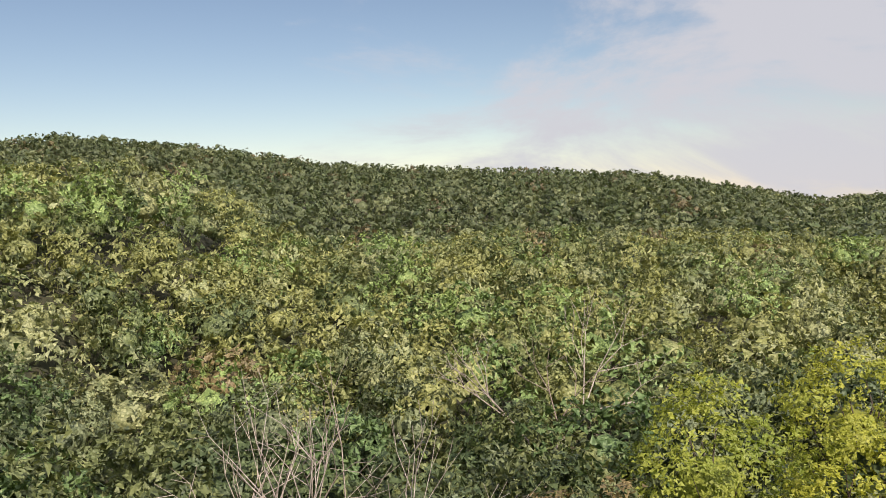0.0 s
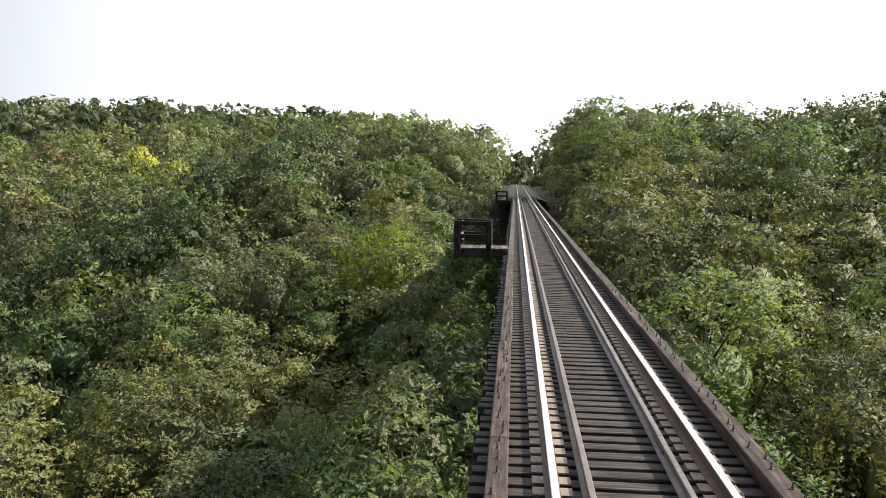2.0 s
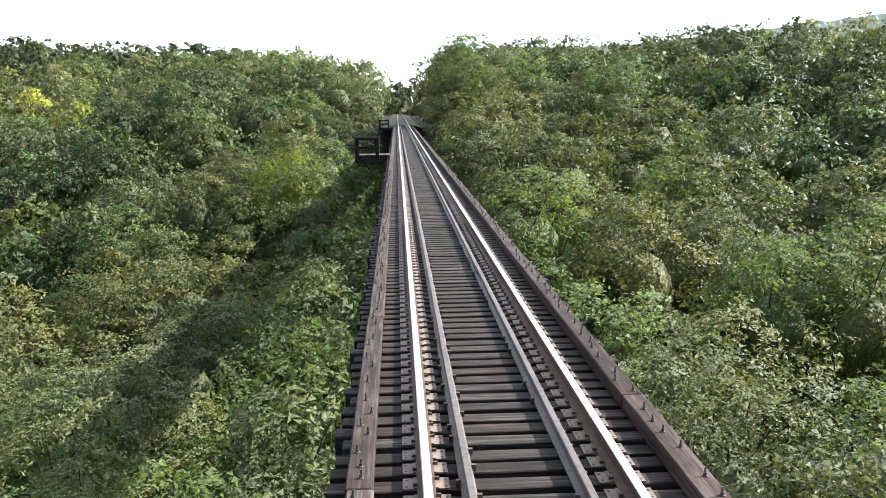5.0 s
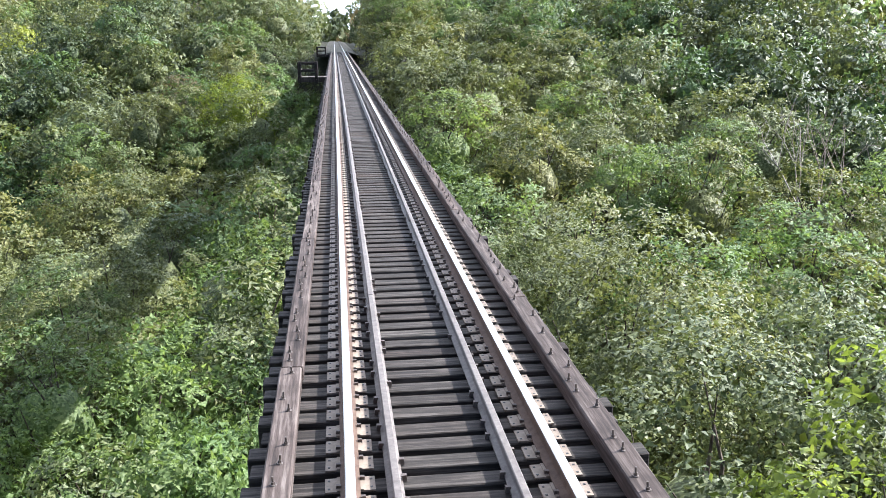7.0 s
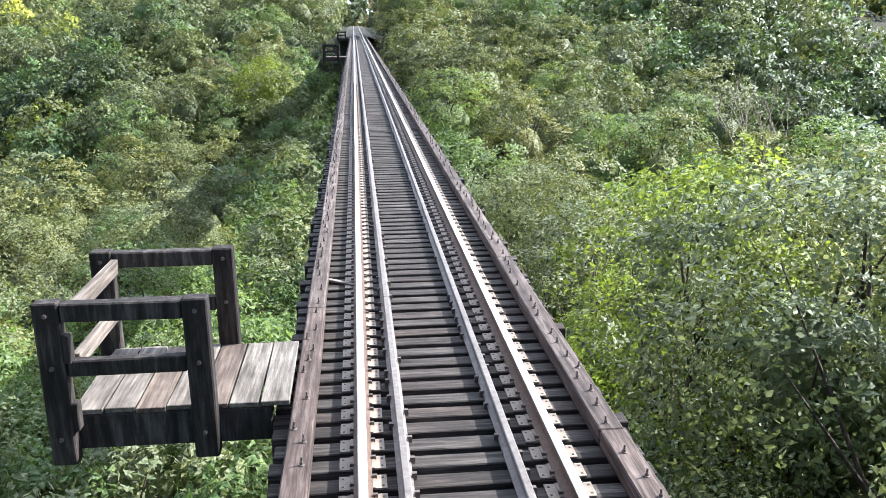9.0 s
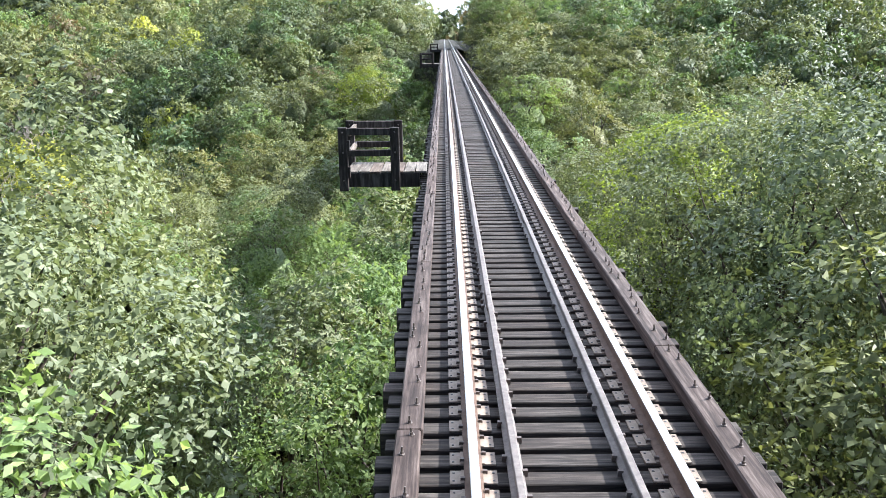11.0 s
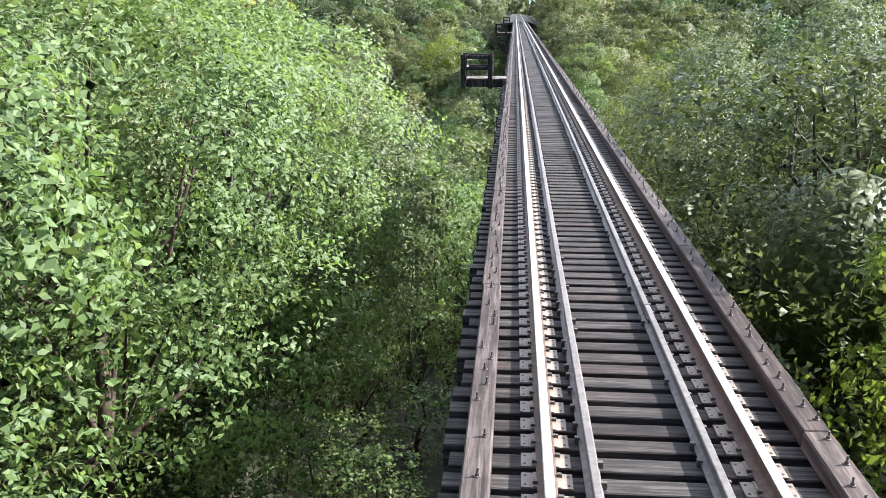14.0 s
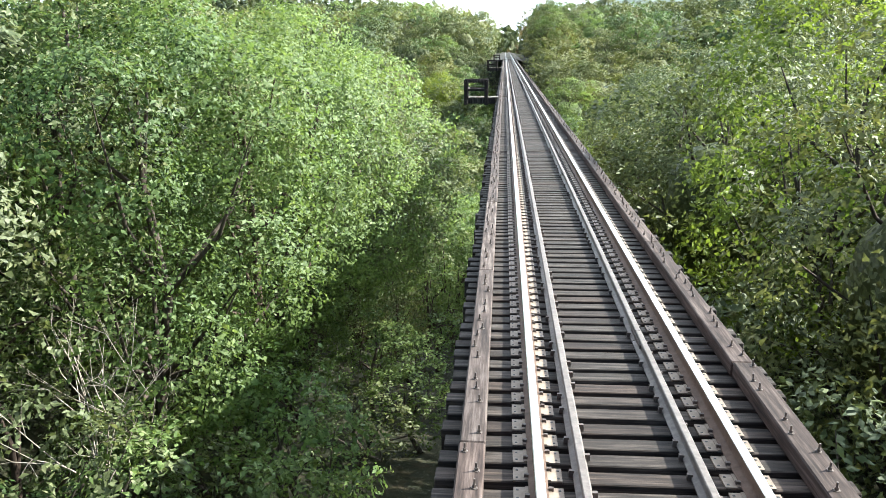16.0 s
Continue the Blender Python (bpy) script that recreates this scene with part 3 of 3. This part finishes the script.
def crown_cloud(rng, n, radius, z0, z1, lumps, lump_r, per=7, sprig=0.16, spread=0.4, low=-0.75):
    """Leaves in sprigs over the outer skin of a crown built of many round boughs."""
    mid, half = (z0 + z1) / 2, (z1 - z0) / 2
    k = np.arange(lumps) + 0.5
    dz = 1 - (1 - low) * k / lumps
    turn = k * 2.39996 + rng.uniform(-0.5, 0.5, lumps)
    flat = np.sqrt(np.maximum(1 - dz * dz, 0.02))
    d = np.stack([flat * np.cos(turn), flat * np.sin(turn), dz], 1)
    wob = 1 + 0.16 * np.sin(3 * turn + rng.uniform(0, 6)) * flat + rng.normal(0, 0.10, lumps)
    rel = lump_r / radius
    c = d * (wob * (1.0 - rel * 0.8))[:, None] * np.array([radius, radius, half])
    c[:, 2] += mid
    lr = lump_r * rng.uniform(0.5, 1.5, lumps)
    sprigs = max(n // per, 8)
    pick = rng.choice(lumps, sprigs * 3, p=lr ** 2 / (lr ** 2).sum())
    u = rng.normal(size=(sprigs * 3, 3)) + d[pick] * 0.8 + np.array([0, 0, 0.22])
    u /= np.linalg.norm(u, axis=1, keepdims=True)
    q = c[pick] + u * (lr[pick] * rng.uniform(0.82, 1.10, sprigs * 3))[:, None]
    # boughs break up into uneven tufts
    for w in (2.3, 5.1):
        ph = rng.uniform(0, 6, 3)
        k3 = w / lump_r
        q = q + u * (0.16 * lump_r * 2.3 / w * (np.sin(k3 * q[:, 0] + ph[0]) + np.sin(k3 * q[:, 1] + ph[1]) + np.sin(k3 * q[:, 2] + ph[2])))[:, None]
    inside = np.zeros(len(q), bool)
    for j in range(lumps):
        inside |= (((q - c[j]) ** 2).sum(1) < (0.70 * lr[j]) ** 2) & (pick != j)
    keep = np.flatnonzero(~inside)[:sprigs]
    q, u = q[keep], u[keep]
    i = rng.integers(0, len(q), n)
    p = q[i] + rng.normal(size=(n, 3)) * sprig * np.array([1, 1, 0.6])
    nrm = u[i] * (1 - spread) + rng.normal(size=(n, 3)) * spread + np.array([0, 0, 0.3])
    return p, nrm, c, u[i]


def heart(rng, radius, z0, z1, share, fine):
    """The shaded leaf mass inside a crown, under the outer leaves."""
    bm = bmesh.new()
    bmesh.ops.create_icosphere(bm, subdivisions=fine, radius=1.0)
    bv = np.array([v.co[:] for v in bm.verts])
    bf = np.array([[v.index for v in f.verts] for f in bm.faces])
    bm.free()
    vs = bv * rng.uniform(0.88, 1.1, (len(bv), 1)) * np.array([radius, radius, (z1 - z0) / 2]) * share
    return vs + np.array([0, 0, (z0 + z1) / 2]), bf, bv


def limb(vs, fs, a, b, ra, rb, sides=6):
    a, b = np.array(a, float), np.array(b, float)
    ax = (b - a) / (np.linalg.norm(b - a) + 1e-9)
    u = np.cross(ax, (0.31, 0.95, 0.05))
    u /= np.linalg.norm(u)
    w = np.cross(ax, u)
    n = len(vs)
    for c, r in ((a, ra), (b, rb)):
        for i in range(sides):
            t = 2 * math.pi * i / sides
            vs.append(c + r * (u * math.cos(t) + w * math.sin(t)))
    for i in range(sides):
        j = (i + 1) % sides
        fs.append((n + i, n + j, n + sides + j, n + sides + i))


def trunk_mesh(rng, boughs, z0, z1, r0, mat):
    vs, fs = [], []
    top = z0 + (z1 - z0) * 0.75
    pts = [np.array([0, 0, -1.0])]
    for k in range(1, 6):
        pts.append(np.array([*(rng.normal(size=2) * 0.22), -1.0 + (top + 1.0) * k / 5]))
    for k in range(5):
        limb(vs, fs, pts[k], pts[k + 1], r0 * (1 - 0.17 * k), r0 * (1 - 0.17 * (k + 1)), 8)
    for c in boughs:
        k = int(np.clip((c[2] - 1.5) / (top + 1) * 5, 2, 4))
        a = pts[k]
        m = (a + c) / 2 + np.array([0, 0, -0.3]) + rng.normal(size=3) * 0.25
        limb(vs, fs, a, m, r0 * 0.34, r0 * 0.22, 5)
        limb(vs, fs, m, c, r0 * 0.22, r0 * 0.05, 5)
    return mesh_of("trunk", vs, fs, mat)


def crown_mesh(rng, n, leaf, leaves, radius, z0, z1, lumps, lump_r, core, blades, sprig, share=0.58):
    p, nrm, c, u = crown_cloud(rng, n, radius, z0, z1, lumps, lump_r, sprig=sprig)
    v, f = (leaf_blades if blades else leaf_sprays)(rng, p, nrm, leaf)
    k = f.shape[1]
    nn = leaf_normals(v, k, np.array([0, 0, (z0 + z1) / 2]), u, share)
    if core and not blades:
        hv, hf, hn = heart(rng, radius, z0, z1, core, 2)
        f, v, nn = np.concatenate([f, hf + len(v)]), np.concatenate([v, hv]), np.concatenate([nn, hn])
    return mesh_of("crown", v, f, leaves, nn), c


def tree_kind(seed, n, leaf, leaves, h=13.0, radius=4.0, low=0.28, lumps=50, lump_r=1.0, core=0.0, blades=False, sprig=0.16):
    """One tree: trunk mesh and crown mesh, base at the origin."""
    rng = np.random.default_rng(seed)
    crown, c = crown_mesh(rng, n, leaf, leaves, radius, h * low, h, lumps, lump_r, core, blades, sprig)
    return trunk_mesh(rng, c[:: max(1, lumps // (16 if h > 8 else 4))], h * low, h, 0.15 + 0.005 * h, M_BARK), crown


def plant(kind, x, y, s, turn, label, group, squash=1.0, lean=0.0):
    z = float(ground(x, y))
    t = tagged(new("tree"), label, "tree", group)
    t.matrix_basis = pose(x, y, z, lean, 0, turn) @ Matrix.Diagonal((s, s, s * squash, 1))
    part("trunk", kind[0], t)
    part("crown", kind[1], t)
    return t


CLOSE = [tree_kind(21 + k, 27000, 0.066, m, radius=4.0, low=0.05, lumps=52, lump_r=1.2, blades=True, sprig=0.13) for k, m in enumerate((M_LEAF, M_FRESH, M_FRESH))]
FINE = [tree_kind(11 + k, 11500, 0.092, m, radius=3.4 + 0.25 * (k % 3), low=0.12, lumps=60, lump_r=1.0, core=0.42, sprig=0.2) for k, m in enumerate((M_LEAF, M_FRESH, M_LEAF, M_OLIVE))]
FINE_LIME = tree_kind(31, 15000, 0.085, M_LIME, radius=3.5, low=0.12, lumps=46, lump_r=1.05, blades=True, sprig=0.15)
MID = [tree_kind(51 + k, 5000, 0.13, m, radius=3.45 + 0.2 * k, low=0.18, lumps=46, lump_r=1.05, core=0.42, sprig=0.22) for k, m in enumerate((M_LEAF, M_OLIVE, M_FRESH, M_OLIVE))]
MID_FAR = [tree_kind(55 + k, 3200, 0.165, m, radius=3.5 + 0.2 * k, low=0.2, lumps=40, lump_r=1.05, core=0.44, sprig=0.22) for k, m in enumerate((M_LEAF, M_OLIVE, M_FRESH, M_OLIVE))]
MID_YELLOW = tree_kind(61, 5500, 0.14, M_YELLOW, radius=3.8, lumps=36, lump_r=1.2, core=0.42, sprig=0.22)
MID_LIME = tree_kind(63, 7000, 0.12, M_LIME, radius=3.4, lumps=36, lump_r=1.1, core=0.42, sprig=0.22)
MID_RUSSET = tree_kind(62, 3600, 0.14, M_RUSSET, radius=3.6, lumps=34, lump_r=1.2, sprig=0.2)
SHRUB = [tree_kind(71 + k, 1700, 0.115, (M_FRESH, M_LEAF, M_FRESH)[k], h=6.0, radius=2.1, low=0.05, lumps=26, lump_r=0.7, core=0.45, sprig=0.17) for k in range(3)]
SHRUB_FINE = [tree_kind(81 + k, 1700, 0.095, (M_FRESH, M_LEAF, M_FRESH)[k], h=6.0, radius=2.1, low=0.05, lumps=26, lump_r=0.75, blades=True, sprig=0.14) for k in range(3)]
# tall trees close to the deck: x, y, height of the top
TALL = [(-8.6, -39.5, 3.4), (-9.2, -46.7, 5.0), (-9.3, -54.4, 5.4), (-13.5, -50.9, 6.5), (-12.8, -60.4, 7.0), (-9.8, -61.7, 5.6), (-11.5, -34.0, 2.6),
        (8.6, -28.5, 2.4), (9.0, -36.0, 3.8), (8.8, -43.7, 2.6), (14.0, -33.0, 4.4), (14.0, -42.5, 4.6)]
# trees that stand out by their yellow-green leaves: x, y, height of the top
LIMES = [(8.0, -19.5, 0.3), (8.7, -57.1, 5.4)]
LIMES_FAR = [(24.2, 19.0, -8.6), (-13.0, 80.0, -1.5), (19, 66.0, -1.5)]
SPECIAL = [q[:2] for q in TALL + LIMES + LIMES_FAR] + [(-50, 28.6), (-57, 40.6), (-43, 34.6), (-49, 46.6), (-41.5, 8.6), (-82.4, 72.9), (-38, 5.1), (-35.5, 7.6),
           (-69.9, 21.1), (-66.5, 61.1), (-58.5, 62.6), (-60, 70.6), (33, 27), (-8.6, -66.6)]


def scatter(rng, x0, x1, y0, y1, step):
    out = []
    for i, y in enumerate(np.arange(y0, y1, step * 0.87)):
        for x in np.arange(x0 + (i % 2) * step / 2, x1, step):
            out.append((x + rng.uniform(-0.33, 0.33) * step, y + rng.uniform(-0.33, 0.33) * step))
    return out


def near_ok(x, y):
    """Where full trees stand: clear of the deck and of the brushy strip along its west side."""
    if min(math.hypot(x - a, y - b) for a, b in SPECIAL) < 3.6:
        return False
    if -90 < y < -67 and abs(x) < 15:
        return False
    if y > 118:
        return x < -5.6 or x > 5.1
    return x > 5.2 or x < np.interp(y, [-86, -58, -42, -22, 4, 35, 84, 118], [-7.0, -7.3, -8.6, -11.5, -13, -13, -9, -6.5])


def forest():
    rng = np.random.default_rng(5)
    spots = [(x, y) for x, y in scatter(rng, -74, 62, -90, 152, 6.4) if near_ok(x, y)]
    spots.sort(key=lambda q: abs(q[0]) + 0.35 * max(0, q[1] - 45) + 0.3 * max(0, -66 - q[1]))
    for i, (x, y) in enumerate(spots[:290]):
        h = float(canopy(x, y) - ground(x, y))
        s = h / 13.0 * rng.uniform(0.88, 1.26)
        r = rng.random()
        near = math.hypot(x, max(0.0, y))
        if near < 17 and i < 60:
            # east of the deck only duller leaf kinds: the backlit shade put into colour
            kind, lab = FINE[int(r * 4) if x < 0 else (0, 2, 3)[int(r * 3)]], "broadleaf tree in full green leaf on the valley slope"
        elif r < 0.03 and x < -24:
            kind, lab = MID_YELLOW, "broadleaf tree with yellowing leaves on the valley slope"
        elif r < 0.06 and x < -20:
            kind, lab = MID_RUSSET, "broadleaf tree with russet dying leaves on the valley slope"
        else:
            kind, lab = (MID if near < 48 else MID_FAR)[int(r * 97) % 4], "broadleaf tree in full green leaf on the valley slope"
        plant(kind, x, y, s, rng.uniform(0, 360), lab, "trees along the bridge", rng.uniform(0.82, 0.98))
    return spots[290:], rng


def crowns(name, spots, rng, n, leaf, radius, mats, label, seeds=6, lumps=14, share=0.8):
    """Woods too many to count: real leafy crowns, joined into one object."""
    protos = []
    for k in range(seeds):
        r0 = np.random.default_rng(200 + k + n)
        p, nrm, c, u = crown_cloud(r0, n, 1.0, -0.5, 1.0, lumps, 0.30, per=4, sprig=0.07, spread=0.45, low=-0.4)
        v, f = leaf_sprays(r0, p, nrm, leaf / radius)
        nn = leaf_normals(v, 3, np.array([0, 0, -0.1]), u, share)
        hv, hf, hn = heart(r0, 1.0, -0.5, 1.0, 0.46, 1)
        f, v, nn = np.concatenate([f, hf + len(v)]), np.concatenate([v, hv]), np.concatenate([nn, hn])
        v[:, 2] -= v[:, 2].max()
        protos.append((v, f, nn))
    vs, fs, ms, ns, m = [], [], [], [], 0
    for x, y in spots:
        p, f, nn = protos[int(rng.integers(seeds))]
        r = radius * rng.uniform(0.78, 1.25)
        a = rng.uniform(0, 6.28)
        rot = np.array([[math.cos(a), -math.sin(a), 0], [math.sin(a), math.cos(a), 0], [0, 0, 1]])
        top = float(canopy(x, y)) + rng.uniform(-3.4, 1.5)
        vs.append((p * np.array([r, r, r * rng.uniform(1.0, 1.35)])) @ rot.T + np.array([x, y, top]))
        ns.append(nn @ rot.T)
        fs.append(f + m)
        m += len(p)
        ms.append(np.full(len(f), rng.choice(len(mats), p=[0.41, 0.18, 0.18, 0.20, 0.005, 0.025]), np.int32))
    me = mesh_of(name, np.concatenate(vs), np.concatenate(fs), mats, np.concatenate(ns))
    me.polygons.foreach_set("material_index", np.concatenate(ms))
    tagged(new(name, me), label, "forest", kind="stuff")


def wide_forest():
    rest, rng = forest()
    crowns("valley_woods", rest, rng, 1000, 0.29, 4.3, WOODS, "dense green canopy of the wooded valley", lumps=30)
    ring, far = [], []

    def hidden(x, y, d):
        """Behind a nearer crest, out of sight of the whole bridge."""
        k = np.linspace(0.15, 0.95, 30)
        px, py = x * k, 3.6 + (y - 3.6) * k
        return np.max((canopy(px, py) - 2.7) / (d * k)) > (float(canopy(x, y)) + 1.0 - 2.7) / d + 0.004

    for step, lo, hi, out in ((8.0, 0, 230, ring), (9.8, 230, 900, far)):
        for x, y in scatter(rng, -760, 330, -246, 634, step):
            if -76 < x < 64 and -92 < y < 154:
                continue
            d, az = math.hypot(x, y - 3.6), math.degrees(math.atan2(-x, y - 3.6))
            if d < lo or d >= hi or az < -42 or az > 128 or d > np.interp(az, AZ, RD) + 26 + (160 if abs(x) < 20 else 0):
                continue
            if abs(x) < 7 and 118 < y < 285:
                continue
            if abs(x) < 25 or not hidden(x, y, d):
                out.append((x, y))
    crowns("slope_woods", ring, rng, 520, 0.38, 4.9, WOODS, "dense green canopy on the lower hill slopes", lumps=26)
    crowns("hill_woods", far, rng, 110, 0.85, 5.8, HILLS, "far green canopy covering the ridges", lumps=14, share=0.92)


wide_forest()


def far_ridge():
    """A wooded ridge two kilometres off; its blue is haze put into the colour."""
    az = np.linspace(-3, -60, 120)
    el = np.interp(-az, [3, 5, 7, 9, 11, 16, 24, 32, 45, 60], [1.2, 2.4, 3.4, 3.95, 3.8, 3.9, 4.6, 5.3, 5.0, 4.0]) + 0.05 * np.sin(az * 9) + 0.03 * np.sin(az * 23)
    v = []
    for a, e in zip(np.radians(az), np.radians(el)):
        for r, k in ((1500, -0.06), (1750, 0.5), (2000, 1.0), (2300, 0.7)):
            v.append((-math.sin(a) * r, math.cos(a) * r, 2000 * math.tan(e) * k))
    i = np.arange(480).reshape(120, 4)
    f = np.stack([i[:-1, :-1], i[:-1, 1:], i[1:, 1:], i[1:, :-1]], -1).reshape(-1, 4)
    tagged(new("backdrop_ridge", mesh_of("backdrop_ridge", v, f, M_FAR)), "distant wooded ridge with blue haze put into its colour", "ridge", kind="structure")


far_ridge()


def special_trees():
    """Trees that stand out of the canopy by their colour."""
    for x, y, s in ((-50, 28.6, 1.0), (-57, 40.6, 1.0), (-43, 34.6, 0.9), (-49, 46.6, 0.95)):
        h = float(canopy(x, y) - ground(x, y)) + 4.2
        plant(MID_YELLOW, x, y, s * h / 13.0, x * 37, "tall tree with bright yellow leaves among green ones", "yellow trees")
    for kind, spots in ((FINE_LIME, LIMES), (MID_LIME, LIMES_FAR)):
        for x, y, top in spots:
            plant(kind, x, y, (top - float(ground(x, y))) / 13.2, y * 31, "young yellow-green tree standing out of the darker wood", "yellow trees")
    for k, (x, y, top) in enumerate(TALL):
        z = float(ground(x, y))
        # east trees all take oak leaves, a colour standing in for their shaded side
        plant(CLOSE[k % 3 if x < 0 else 0], x, y, (top - z) / 13.3, 77 * k, "tall broadleaf tree in full green leaf close beside the bridge", "trees along the bridge")
    plant(MID_RUSSET, -41.5, 8.6, 0.95, 20, "tree with dry russet leaves beside a bare one", "russet trees")
    plant(MID_RUSSET, -82.4, 72.9, 0.95, 70, "tree with dry russet leaves beside a bare one", "russet trees")


def dead_tree_meshes(seed, h, spread, depth=4):
    """The trunk, and each main branch with its twigs as a mesh of its own."""
    rng = np.random.default_rng(seed)
    out = [([], [])]

    def grow(a, way, length, r, level, into):
        b = a + way * length
        limb(*into, a, b, r, r * 0.66, 5 if level < 2 else 3)
        if level >= depth:
            return
        for _ in range(3 if level < 3 else 2):
            w = way + rng.normal(size=3) * spread + np.array([0, 0, 0.12])
            if level == 0:
                out.append(([], []))
            grow(b - way * 0.02, w / np.linalg.norm(w), length * rng.uniform(0.6, 0.85), r * 0.6, level + 1, out[-1])

    grow(np.array([0, 0, -0.8]), np.array([0.05, 0.02, 1.0]), h * 0.36, 0.15, 0, out[0])
    return [mesh_of("branch" if k else "trunk", *m, M_DEAD) for k, m in enumerate(out)]


def dead_trees():
    kinds = [dead_tree_meshes(3 + k, 13, 0.42, 5) for k in range(3)]
    spots = ((-38.0, 5.1, 1.42), (-35.5, 7.6, 1.3), (-69.9, 21.1, 1.4), (-66.5, 61.1, 1.4), (-58.5, 62.6, 1.3), (-60.0, 70.6, 1.3), (33.0, 27.0, 1.2), (-8.6, -66.6, 0.5))
    for i, (x, y, s) in enumerate(spots):
        t = tagged(new("dead_tree"), "leafless dead tree with pale bleached branches", "tree", "dead trees")
        t.matrix_basis = pose(x, y, float(ground(x, y)), 0, 0, 70 * i) @ Matrix.Diagonal((s, s, s, 1))
        for k, me in enumerate(kinds[i % 3]):
            part("branch" if k else "trunk", me, t)


special_trees()
dead_trees()


def brush():
    rng = np.random.default_rng(8)
    spots = [q for q in scatter(rng, -13, -2.9, -76, 112, 3.4) if not near_ok(*q) and rng.random() > 0.1]
    spots += [q for q in scatter(rng, -22, -6, -66, -34, 3.6) if near_ok(*q)]
    spots += [q for q in scatter(rng, -21, -9, -34, 8, 4.4) if near_ok(*q)]
    spots += [q for q in scatter(rng, 3.6, 15, -70, -6, 4.0)]
    tops = {(-8.4, -68.2): -3.0, (-11.2, -66.6): -2.2, (-13.5, -69.3): -1.8, (-5.6, -64.2): -5.0, (-10.4, -70.4): -2.8,
            (-4.2, -70.6): -5.5, (-4.8, -73.2): -5.0, (-4.0, -75.6): -5.0, (-6.8, -72.0): -4.2}
    spots += list(tops)
    spots += [q for q in scatter(rng, -9, 9, 116, 170, 3.8) if 4.0 < abs(q[0])]
    for x, y in spots:
        z = float(ground(x, y))
        s = rng.uniform(0.6, 1.25)
        tall = s * rng.uniform(0.9, 1.3)
        if y > 115:
            s, tall = s * 0.6, tall * 0.6
        elif x < 0:
            top = np.interp(y, [-76, -68, -61, -46, -35, -20, 22, 46, 84, 114], [-3.5, -3.8, -5.0, -6.0, -8, -9, -12.5, -10.5, -7, -2.5]) + rng.uniform(-5.2, 1.2)
            top = tops.get((x, y), top)
            s, tall = max(0.75, (top - z) / 6.4 * rng.uniform(0.8, 1.1)), max(0.5, (top - z) / 6.2)
        t = tagged(new("shrub"), "leafy bright green shrub below the bridge", "shrub", "shrubs below the bridge")
        t.matrix_basis = pose(x, y, z, 0, 0, rng.uniform(0, 360)) @ Matrix.Diagonal((s, s, tall, 1))
        # east shrubs get the duller oak leaves, shade imitated by leaf colour
        k = (SHRUB_FINE if y < -15 and abs(x) < 14 else SHRUB)[int(rng.integers(3)) if x < 0 else 1]
        part("stem", k[0], t)
        part("crown", k[1], t)


brush()

# ---- the many small pieces of the deck ----
lay_ties()
guard_timbers()
